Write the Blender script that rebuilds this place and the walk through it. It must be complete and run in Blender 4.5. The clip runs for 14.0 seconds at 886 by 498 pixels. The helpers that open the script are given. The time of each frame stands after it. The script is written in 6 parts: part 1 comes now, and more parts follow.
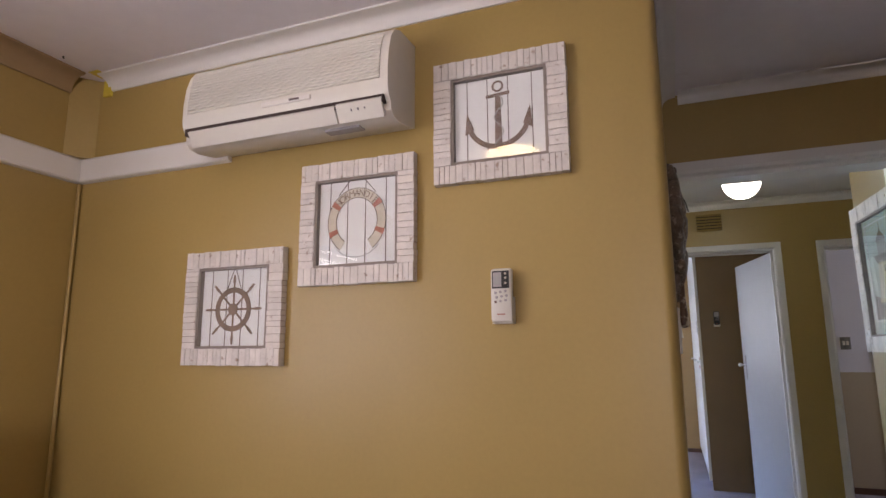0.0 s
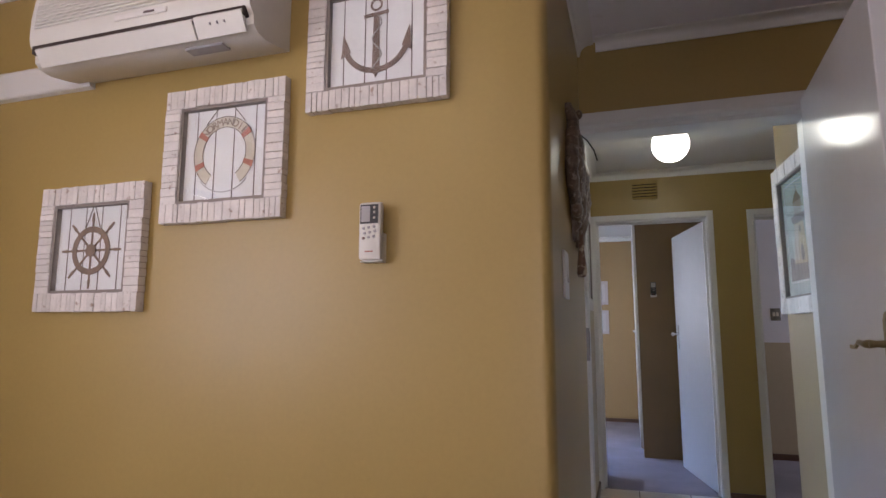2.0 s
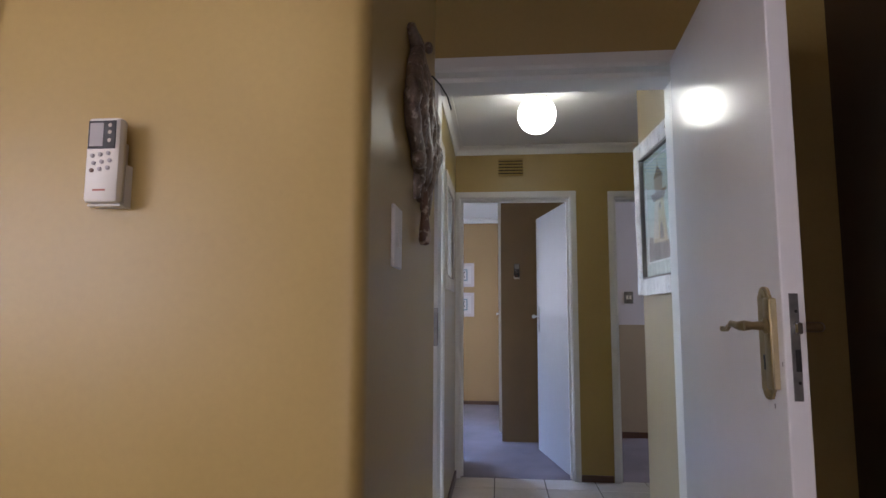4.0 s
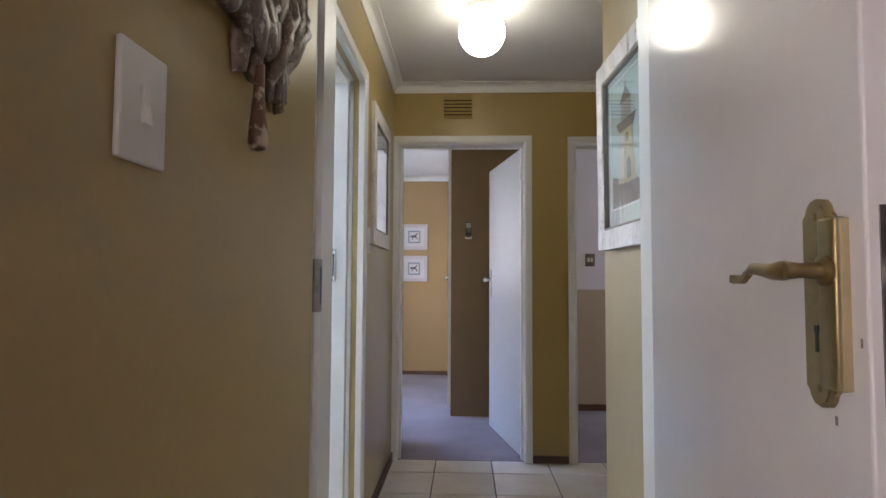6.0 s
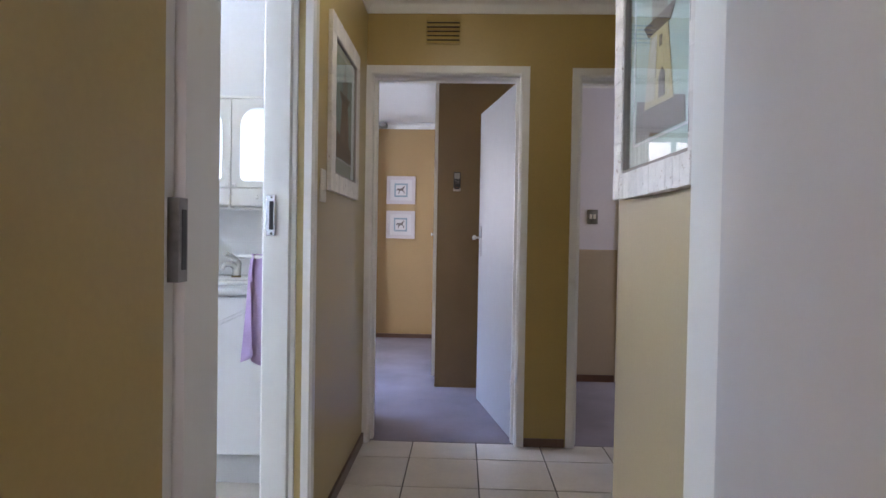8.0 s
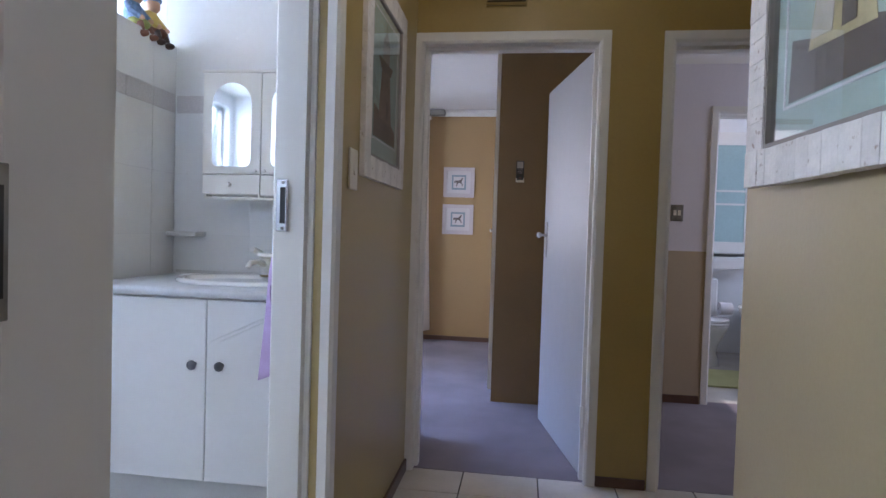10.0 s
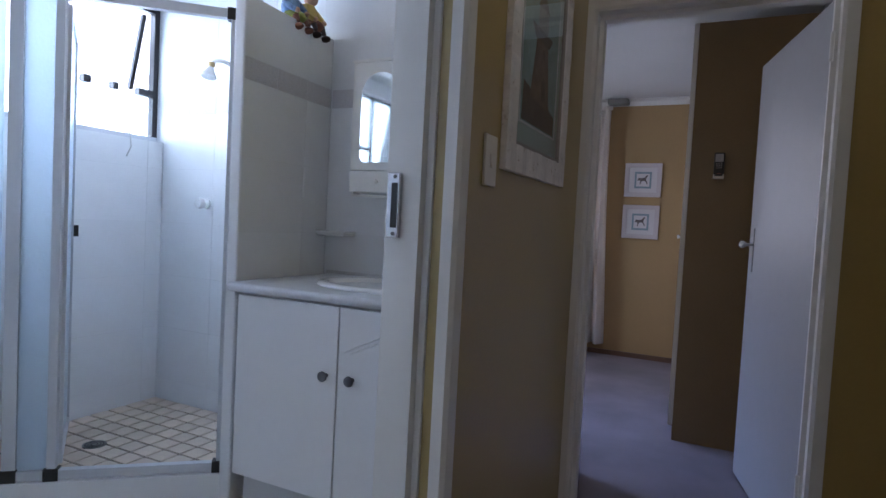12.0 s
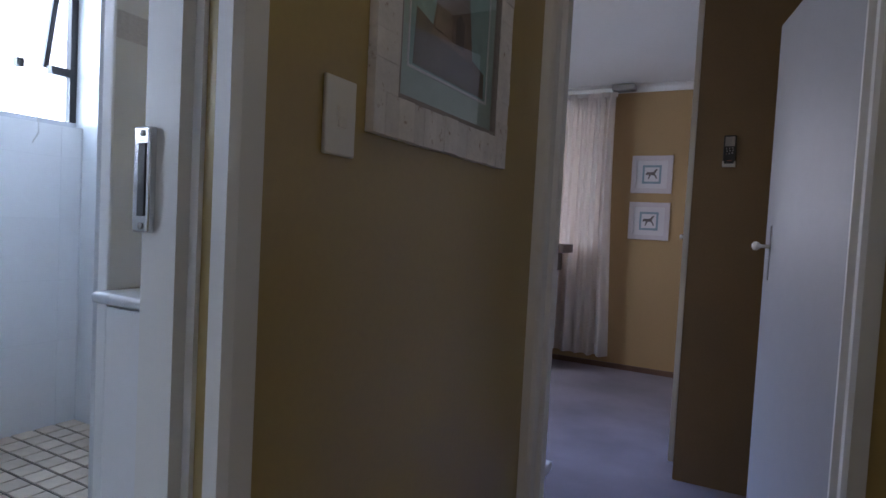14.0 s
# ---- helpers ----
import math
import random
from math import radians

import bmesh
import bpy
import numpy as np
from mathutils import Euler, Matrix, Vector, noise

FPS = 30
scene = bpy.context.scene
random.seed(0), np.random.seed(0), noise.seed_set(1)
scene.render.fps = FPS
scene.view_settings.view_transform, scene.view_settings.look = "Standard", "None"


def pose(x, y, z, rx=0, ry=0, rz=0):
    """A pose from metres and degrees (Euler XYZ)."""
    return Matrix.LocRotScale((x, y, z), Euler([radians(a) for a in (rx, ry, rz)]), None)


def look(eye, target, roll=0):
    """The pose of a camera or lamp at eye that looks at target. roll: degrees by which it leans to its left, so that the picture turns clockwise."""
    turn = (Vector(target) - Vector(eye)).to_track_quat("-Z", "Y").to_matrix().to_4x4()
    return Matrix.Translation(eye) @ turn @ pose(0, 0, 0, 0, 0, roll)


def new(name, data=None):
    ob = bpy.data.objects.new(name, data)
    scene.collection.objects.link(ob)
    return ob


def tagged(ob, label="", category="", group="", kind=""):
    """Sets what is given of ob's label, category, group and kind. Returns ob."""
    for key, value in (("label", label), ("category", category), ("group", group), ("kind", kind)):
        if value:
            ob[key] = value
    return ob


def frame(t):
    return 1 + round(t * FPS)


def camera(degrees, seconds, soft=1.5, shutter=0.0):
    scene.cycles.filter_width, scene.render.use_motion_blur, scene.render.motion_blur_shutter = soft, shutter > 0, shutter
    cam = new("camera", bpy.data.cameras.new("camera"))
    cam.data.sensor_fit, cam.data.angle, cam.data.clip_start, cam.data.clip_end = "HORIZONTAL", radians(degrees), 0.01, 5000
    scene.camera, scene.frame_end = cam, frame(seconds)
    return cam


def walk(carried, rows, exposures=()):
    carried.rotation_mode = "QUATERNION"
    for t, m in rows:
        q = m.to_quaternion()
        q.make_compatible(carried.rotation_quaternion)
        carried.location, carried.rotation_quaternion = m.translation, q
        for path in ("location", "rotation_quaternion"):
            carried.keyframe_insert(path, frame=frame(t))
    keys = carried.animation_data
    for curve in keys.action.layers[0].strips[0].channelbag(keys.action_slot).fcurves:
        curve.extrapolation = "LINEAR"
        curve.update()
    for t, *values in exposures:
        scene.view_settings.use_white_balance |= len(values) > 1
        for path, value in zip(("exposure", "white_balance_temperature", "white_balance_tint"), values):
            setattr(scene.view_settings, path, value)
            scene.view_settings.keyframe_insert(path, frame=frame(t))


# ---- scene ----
cam = camera(74.7, 14.0)
PATH = [
    (0, (0.127, 0.111, 1.283), (-0.587, 1.947, 1.629), -0.3),
    (0.5, (0.176, 0.167, 1.268), (-0.521, 2.013, 1.597), -0.2),
    (1, (0.221, 0.221, 1.248), (-0.45, 2.079, 1.56), -0.1),
    (1.5, (0.267, 0.28, 1.217), (-0.376, 2.151, 1.511), -0.0),
    (2, (0.311, 0.337, 1.189), (-0.292, 2.224, 1.463), 0.1),
    (2.5, (0.337, 0.392, 1.177), (-0.208, 2.3, 1.429), 0.2),
    (3, (0.354, 0.509, 1.178), (-0.074, 2.448, 1.413), 0.3),
    (3.5, (0.349, 0.624, 1.183), (0.059, 2.59, 1.413), 0.3),
    (6, (0.511, 1.327, 1.145), (0.435, 3.323, 1.253), 0.3),
    (6.5, (0.523, 1.457, 1.144), (0.455, 3.455, 1.213), 0.4),
    (7, (0.537, 1.572, 1.123), (0.481, 3.571, 1.146), 0.5),
    (7.5, (0.585, 1.724, 1.132), (0.533, 3.723, 1.112), 0.8),
    (10, (0.575, 2.34, 1.151), (0.303, 4.321, 1.092), 1.8),
    (10.5, (0.582, 2.46, 1.16), (0.203, 4.423, 1.098), 2.1),
    (11, (0.581, 2.58, 1.175), (0.048, 4.506, 1.105), 2.4),
    (11.5, (0.572, 2.672, 1.176), (-0.15, 4.536, 1.095), 2.8),
    (12, (0.573, 2.736, 1.174), (-0.286, 4.54, 1.087), 3.0),
    (12.5, (0.589, 2.874, 1.167), (-0.34, 4.643, 1.078), 3.2),
    (13, (0.599, 3.021, 1.158), (-0.344, 4.782, 1.068), 3.2),
    (13.5, (0.619, 3.141, 1.161), (-0.327, 4.901, 1.074), 3.2),
    (14, (0.65, 3.322, 1.17), (-0.283, 5.09, 1.085), 3.0),
]
walk(cam, [(t, look(eye, target, roll)) for t, eye, target, roll in PATH],
     [(0, -0.47, 6250, 25), (3.5, -0.44, 5850, 26), (6, 0.0, 6350, 25), (7.5, 0.05, 6300, 27), (10, -0.33, 5950, 29), (11, -0.7, 5900, 29),
      (12, -1.3, 5850, 29), (12.5, -1.48, 5800, 29), (13.5, -1.45, 5750, 28), (14, -1.3, 5950, 29)])

# ---- light and exposure ----
world = bpy.data.worlds.new("world")
scene.world = world
world.use_nodes = True
wn = world.node_tree.nodes
sky = wn.new("ShaderNodeTexSky")
sky.sky_type = "NISHITA"
sky.sun_disc = False
sky.sun_elevation, sky.sun_rotation = radians(52), radians(100)
wn["Background"].inputs["Strength"].default_value = 0.12
world.node_tree.links.new(sky.outputs[0], wn["Background"].inputs["Color"])

sun = new("sun", bpy.data.lights.new("sun", "SUN"))
sun.data.energy, sun.data.angle, sun.data.color = 3.0, radians(0.5), (1.0, 0.95, 0.86)
sun.matrix_world = look((8, -2, 10), (0, 0, 0))


def window_light(name, eye, target, w, h, watts, colour=(0.86, 0.93, 1.0), spread=180):
    """Daylight standing in a window's opening; some of the openings are added."""
    la = bpy.data.lights.new(name, "AREA")
    la.shape, la.size, la.size_y, la.energy, la.color = "RECTANGLE", w, h, watts, colour
    la.spread = radians(spread)
    ob = new(name, la)
    ob.matrix_world = look(eye, target)
    return ob


window_light("daylight_lounge", (-2.3, -0.75, 1.45), (0, -0.7, 1.95), 2.4, 1.3, 76, (1.0, 0.94, 0.9))
# added fill through an unseen south opening, narrowed to brighten the west wall
window_light("fill_lounge_south", (0.75, -3.8, 1.2), (-2.05, 0.6, 1.3), 0.7, 2.0, 22, (1.0, 0.94, 0.9), 75)
window_light("daylight_bathroom", (-2.8, 4.9, 2.3), (0, 4.5, 1.7), 3.0, 2.6, 480, (0.6, 0.87, 1.0))
window_light("daylight_bathroom_south", (-2.6, 2.36, 1.95), (0, 2.6, 1.4), 0.84, 0.75, 26, (0.66, 0.88, 1.0))
window_light("daylight_bedroom_north", (-1.35, 8.85, 1.6), (-1.35, 6.2, 0.6), 1.8, 1.5, 10, (1.0, 0.82, 0.72), 105)
window_light("daylight_bedroom_west", (-2.7, 6.7, 1.75), (0.2, 6.0, -0.1), 1.7, 1.4, 13, (0.18, 0.45, 1.0), 44)
# fill for the second bedroom from an assumed, unseen east opening
window_light("fill_second_bedroom", (3.9, 5.9, 1.6), (1.0, 5.9, 1.2), 1.2, 1.4, 30, (0.72, 0.85, 1.0))
# added light for the second bathroom, its east opening kept out of view
window_light("fill_second_bathroom", (3.95, 7.7, 1.7), (2.0, 7.9, 1.0), 1.2, 1.0, 26, (0.7, 0.86, 1.0))

# ---- materials ----


def material(name, colour, rough=0.6, metal=0.0, spread=0.12, scale=4.0, grain=60.0, bump=0.15, deep=0.002, coat=0.0,
             spec=0.5, stain=None, stain_at=0.62, random=0.0, stretch=(1, 1, 1)):
    """A surface with slow and fine variation of colour, roughness and relief."""
    m = bpy.data.materials.new(name)
    m.use_nodes = True
    nt = m.node_tree
    b = nt.nodes["Principled BSDF"]
    tc = nt.nodes.new("ShaderNodeTexCoord")
    mp = nt.nodes.new("ShaderNodeMapping")
    mp.inputs["Scale"].default_value = stretch
    nt.links.new(tc.outputs["Object"], mp.inputs["Vector"])
    n1 = nt.nodes.new("ShaderNodeTexNoise")
    n1.inputs["Scale"].default_value, n1.inputs["Detail"].default_value = scale, 5
    n2 = nt.nodes.new("ShaderNodeTexNoise")
    n2.inputs["Scale"].default_value, n2.inputs["Detail"].default_value = grain, 4
    for n in (n1, n2):
        nt.links.new(mp.outputs[0], n.inputs["Vector"])
    add = nt.nodes.new("ShaderNodeMath")
    add.operation = "MULTIPLY_ADD"
    add.inputs[1].default_value = 0.35
    nt.links.new(n2.outputs[0], add.inputs[0])
    sc = nt.nodes.new("ShaderNodeMath")
    sc.operation = "MULTIPLY"
    sc.inputs[1].default_value = 0.65
    nt.links.new(n1.outputs[0], sc.inputs[0])
    nt.links.new(sc.outputs[0], add.inputs[2])
    ramp = nt.nodes.new("ShaderNodeValToRGB")
    c = Vector(colour)
    ramp.color_ramp.elements[0].position, ramp.color_ramp.elements[1].position = 0.3, 0.7
    ramp.color_ramp.elements[0].color = (*(c * (1 - spread)), 1)
    ramp.color_ramp.elements[1].color = (*[min(0.95, v * (1 + spread)) for v in c], 1)
    nt.links.new(add.outputs[0], ramp.inputs[0])
    out = ramp.outputs[0]
    if stain:
        n3 = nt.nodes.new("ShaderNodeTexNoise")
        n3.inputs["Scale"].default_value, n3.inputs["Detail"].default_value = scale * 2.3, 8
        nt.links.new(mp.outputs[0], n3.inputs["Vector"])
        r3 = nt.nodes.new("ShaderNodeValToRGB")
        r3.color_ramp.elements[0].position, r3.color_ramp.elements[1].position = stain_at, min(1, stain_at + 0.08)
        nt.links.new(n3.outputs[0], r3.inputs[0])
        mx = nt.nodes.new("ShaderNodeMixRGB")
        mx.inputs[2].default_value = (*stain, 1)
        nt.links.new(r3.outputs[0], mx.inputs[0])
        nt.links.new(out, mx.inputs[1])
        out = mx.outputs[0]
    if random:
        oi = nt.nodes.new("ShaderNodeObjectInfo")
        mr = nt.nodes.new("ShaderNodeMapRange")
        mr.inputs[3].default_value, mr.inputs[4].default_value = 1 - random, 1 + random
        nt.links.new(oi.outputs["Random"], mr.inputs[0])
        hs = nt.nodes.new("ShaderNodeHueSaturation")
        nt.links.new(mr.outputs[0], hs.inputs["Value"])
        nt.links.new(out, hs.inputs["Color"])
        out = hs.outputs[0]
    nt.links.new(out, b.inputs["Base Color"])
    rr = nt.nodes.new("ShaderNodeMapRange")
    rr.inputs[3].default_value, rr.inputs[4].default_value = max(0.02, rough - 0.06), min(1, rough + 0.06)
    nt.links.new(n1.outputs[0], rr.inputs[0])
    nt.links.new(rr.outputs[0], b.inputs["Roughness"])
    bp = nt.nodes.new("ShaderNodeBump")
    bp.inputs["Strength"].default_value, bp.inputs["Distance"].default_value = bump, deep
    nt.links.new(add.outputs[0], bp.inputs["Height"])
    nt.links.new(bp.outputs[0], b.inputs["Normal"])
    b.inputs["Metallic"].default_value = metal
    b.inputs["Coat Weight"].default_value = coat
    b.inputs["Specular IOR Level"].default_value = spec
    return m


def clear_glass(name, colour=(0.97, 1, 0.99), rough=0.0, bump=0.0):
    m = bpy.data.materials.new(name)
    m.use_nodes = True
    nt = m.node_tree
    b = nt.nodes["Principled BSDF"]
    b.inputs["Base Color"].default_value = (*colour, 1)
    b.inputs["Roughness"].default_value = rough
    b.inputs["Transmission Weight"].default_value = 1.0
    b.inputs["IOR"].default_value = 1.45
    if bump:
        n = nt.nodes.new("ShaderNodeTexNoise")
        n.inputs["Scale"].default_value = 70
        bp = nt.nodes.new("ShaderNodeBump")
        bp.inputs["Strength"].default_value, bp.inputs["Distance"].default_value = bump, 0.004
        nt.links.new(n.outputs[0], bp.inputs["Height"])
        nt.links.new(bp.outputs[0], b.inputs["Normal"])
    return m


def glow(name, colour, strength):
    m = bpy.data.materials.new(name)
    m.use_nodes = True
    b = m.node_tree.nodes["Principled BSDF"]
    b.inputs["Base Color"].default_value = (0.9, 0.9, 0.88, 1)
    b.inputs["Emission Color"].default_value = (*colour, 1)
    b.inputs["Emission Strength"].default_value = strength
    return m


MUSTARD = material("mustard_paint", (0.40, 0.282, 0.089), 0.38, spread=0.06, scale=1.5, grain=70, bump=0.4, deep=0.002, spec=0.5)
# satin mustard paled in colour for the daylight and sheen from the bathroom
DAYLIT_MUSTARD = material("daylit_satin_mustard_paint", (0.375, 0.295, 0.16), 0.37, spread=0.05, scale=1.5, grain=90, bump=0.5, deep=0.002, spec=0.9)
HALL_MUSTARD = material("glossy_mustard_paint", (0.4, 0.287, 0.094), 0.3, spread=0.06, scale=1.5, grain=70, bump=0.4, deep=0.002, spec=0.75)
# brown darkened for the shadow behind the open door; also cuts bounced light
SHADOW_WALL = material("shadow_brown_paint", (0.065, 0.038, 0.02), 0.5, spread=0.1, scale=1.5, grain=70, bump=0.3, deep=0.002)
OCHRE = material("ochre_paint", (0.36, 0.228, 0.1), 0.5, spread=0.06, scale=1.5, grain=70, bump=0.4, deep=0.002, spec=0.5)
LILAC = material("lilac_paint", (0.72, 0.68, 0.72), 0.5, spread=0.04, scale=1.5, grain=45, bump=0.2)
BATH_WHITE = material("white_bathroom_paint", (0.77, 0.78, 0.79), 0.24, spread=0.03, scale=1.5, grain=45, bump=0.15)
BEIGE = material("beige_dado_paint", (0.46, 0.37, 0.26), 0.45, spread=0.05, scale=1.5, grain=45, bump=0.2)
CEIL = material("ceiling_paint", (0.74, 0.73, 0.72), 0.8, spread=0.03, scale=2, grain=30, bump=0.2, deep=0.001)
CEIL_STAIN = material("peeling_ceiling_paint", (0.82, 0.79, 0.82), 0.8, spread=0.04, scale=1.2, grain=18, bump=0.5, deep=0.003,
                      stain=(0.62, 0.56, 0.56), stain_at=0.66)
CORNICE = material("cornice_paint", (0.78, 0.76, 0.73), 0.6, spread=0.03, grain=25, bump=0.1)
BROWN_CORNICE = material("brown_cornice_paint", (0.36, 0.25, 0.13), 0.5, spread=0.08, grain=25, bump=0.2)
ENAMEL = material("white_enamel", (0.74, 0.72, 0.68), 0.37, spread=0.03, scale=2, grain=14, bump=0.12, deep=0.001,
                  stain=(0.66, 0.62, 0.55), stain_at=0.7)
GLOSS_WHITE = material("gloss_door_enamel", (0.7, 0.685, 0.675), 0.4, spread=0.04, scale=1.2, grain=12, bump=0.12, deep=0.0012, coat=0.7)
GLOSS_WHITE.node_tree.nodes["Principled BSDF"].inputs["Coat Roughness"].default_value = 0.12
# white door paint, darkened to carry the shade on the bedroom leaf
SHADED_WHITE = material("shade_greyed_door_paint", (0.35, 0.342, 0.34), 0.42, spread=0.05, scale=1.2, grain=16, bump=0.12, deep=0.0012)
DOOR_WHITE = material("door_enamel", (0.72, 0.71, 0.7), 0.36, spread=0.03, scale=1.2, grain=16, bump=0.12, deep=0.0012)
WHITE_TILE = material("white_wall_tile", (0.82, 0.83, 0.84), 0.16, spread=0.02, scale=3, grain=20, bump=0.05, random=0.02)
BORDER_TILE = material("marbled_border_tile", (0.6, 0.58, 0.59), 0.34, spread=0.13, scale=14, grain=60, bump=0.1, random=0.05)
GROUT = material("pale_grout", (0.6, 0.6, 0.6), 0.9, spread=0.06, grain=90, bump=0.3)
DARK_GROUT = material("dark_grout", (0.08, 0.07, 0.06), 0.9, spread=0.2, grain=90, bump=0.3)
FLOOR_TILE = material("cream_floor_tile", (0.62, 0.57, 0.5), 0.18, spread=0.07, scale=5, grain=50, bump=0.06, random=0.04)
SHOWER_TILE = material("sandy_mosaic_tile", (0.66, 0.55, 0.44), 0.4, spread=0.1, scale=9, grain=60, bump=0.1, random=0.08)
CARPET = material("lilac_grey_carpet", (0.25, 0.215, 0.235), 0.97, spread=0.22, scale=2.5, grain=420, bump=0.9, deep=0.006, spec=0.1)
SKIRT = material("brown_skirting", (0.11, 0.055, 0.035), 0.4, spread=0.25, scale=8, grain=60, bump=0.1)
GRASS = material("outside_ground", (0.1, 0.12, 0.05), 0.95, spread=0.3, scale=0.6, grain=8, bump=0.5, deep=0.02)

# ---- building helpers ----


def add_box(bm, lo, hi, bevel=0.0):
    lo, hi = Vector(lo), Vector(hi)
    made = bmesh.ops.create_cube(bm, size=1.0, matrix=Matrix.Translation((lo + hi) / 2) @ Matrix.Diagonal((*(hi - lo), 1)))
    if bevel:
        edges = list({e for v in made["verts"] for e in v.link_edges})
        bmesh.ops.bevel(bm, geom=edges, offset=bevel, segments=2, profile=0.5, affect="EDGES")
    return bm


def boxes(*items, bevel=0.0):
    bm = bmesh.new()
    for lo, hi in items:
        add_box(bm, lo, hi, bevel)
    return bm


def to_object(name, bm, mat, smooth=None):
    me = bpy.data.meshes.new(name)
    bmesh.ops.recalc_face_normals(bm, faces=bm.faces)
    bm.to_mesh(me)
    bm.free()
    for x in mat if isinstance(mat, (list, tuple)) else (mat,):
        me.materials.append(x)
    if smooth:
        for p in me.polygons:
            p.use_smooth = True
        me.set_sharp_from_angle(angle=radians(smooth))
    return new(name, me)


def part(name, bm, mat, parent, label="", smooth=None):
    ob = to_object(name, bm, mat, smooth)
    ob.parent = parent
    if parent.type == "EMPTY":
        ob.matrix_parent_inverse = Matrix.Translation(-parent.location)
    return tagged(ob, label) if label else ob


def thing(name, label, category, at=(0, 0, 0), group="", kind=""):
    ob = new(name)
    ob.empty_display_size, ob.location = 0.1, at
    return tagged(ob, label, category, group, kind)


def structure(name, bm, mat, label, smooth=None):
    return tagged(to_object(name, bm, mat, smooth), label, name.split("_")[0], kind="structure")


def sweep(bm, path, profile, closed=False):
    """Sweeps a profile of (inward, z) along a flat path whose inner side lies to its left."""
    n = len(path)
    ring = []
    for i, p in enumerate(path):
        p = Vector(p)
        a = (p - Vector(path[i - 1])).normalized() if closed or i else None
        b = (Vector(path[(i + 1) % n]) - p).normalized() if closed or i < n - 1 else None
        a, b = a or b, b or a
        na, nb = Vector((-a.y, a.x)), Vector((-b.y, b.x))
        m = (na + nb) / (1 + na.dot(nb))
        ring.append([bm.verts.new((p.x + m.x * o, p.y + m.y * o, z)) for o, z in profile])
    k = len(profile)
    for i in range(n if closed else n - 1):
        r, s = ring[i], ring[(i + 1) % n]
        for j in range(k):
            bm.faces.new((r[j], r[(j + 1) % k], s[(j + 1) % k], s[j]))
    if not closed:
        bm.faces.new(ring[0])
        bm.faces.new(list(reversed(ring[-1])))
    return bm


def cove(z, drop=0.07, out=0.075):
    """A cornice section under a ceiling at z."""
    pts = [(0.0, z - drop), (0.008, z - drop), (0.012, z - drop + 0.01)]
    for i in range(1, 6):
        a = i / 6 * math.pi / 2
        pts.append((0.012 + (out - 0.024) * (1 - math.cos(a)), z - drop + 0.01 + (drop - 0.02) * math.sin(a)))
    return pts + [(out - 0.01, z - 0.01), (out, z - 0.008), (out, z - 0.001), (0.0, z - 0.001)]


def lathe(bm, profile, seg=24, m=None):
    """Turns a profile of (radius, z) round the z axis."""
    m = m or Matrix.Identity(4)
    rings = []
    for r, z in profile:
        if r < 1e-6:
            rings.append([bm.verts.new(m @ Vector((0, 0, z)))])
        else:
            rings.append([bm.verts.new(m @ Vector((r * math.cos(2 * math.pi * i / seg), r * math.sin(2 * math.pi * i / seg), z))) for i in range(seg)])
    for a, b in zip(rings, rings[1:]):
        for i in range(seg):
            j = (i + 1) % seg
            if len(a) == 1 and len(b) == 1:
                continue
            if len(a) == 1:
                bm.faces.new((a[0], b[j], b[i]))
            elif len(b) == 1:
                bm.faces.new((a[i], a[j], b[0]))
            else:
                bm.faces.new((a[i], a[j], b[j], b[i]))
    return bm


def tube(bm, pts, radii, seg=10):
    """A tube along a chain of points; radii is one number or one a point."""
    pts = [Vector(p) for p in pts]
    radii = radii if isinstance(radii, (list, tuple)) else [radii] * len(pts)
    rings, ref = [], Vector((0.31, 0.17, 0.93))
    for i, p in enumerate(pts):
        d = (pts[min(i + 1, len(pts) - 1)] - pts[max(i - 1, 0)]).normalized()
        if abs(d.dot(ref)) > 0.95:
            ref = Vector((0.9, 0.3, 0.1))
        u = d.cross(ref).normalized()
        v = d.cross(u)
        rings.append([bm.verts.new(p + (u * math.cos(2 * math.pi * k / seg) + v * math.sin(2 * math.pi * k / seg)) * radii[i]) for k in range(seg)])
    for a, b in zip(rings, rings[1:]):
        for k in range(seg):
            bm.faces.new((a[k], a[(k + 1) % seg], b[(k + 1) % seg], b[k]))
    bm.faces.new(rings[0])
    bm.faces.new(list(reversed(rings[-1])))
    return bm


def prism(bm, outline, lo, hi, m=None):
    """Extrudes an outline of (a, b) from lo to hi along the third axis."""
    m = m or Matrix.Identity(4)
    low = [bm.verts.new(m @ Vector((a, b, lo))) for a, b in outline]
    top = [bm.verts.new(m @ Vector((a, b, hi))) for a, b in outline]
    n = len(outline)
    for i in range(n):
        bm.faces.new((low[i], low[(i + 1) % n], top[(i + 1) % n], top[i]))
    bm.faces.new(top)
    bm.faces.new(list(reversed(low)))
    return bm


# axes for prisms: outline in x,z with depth along +y; outline in y,z with depth along +x
XZ = Matrix(((1, 0, 0, 0), (0, 0, 1, 0), (0, 1, 0, 0), (0, 0, 0, 1)))
YZ = Matrix(((0, 0, 1, 0), (1, 0, 0, 0), (0, 1, 0, 0), (0, 0, 0, 1)))


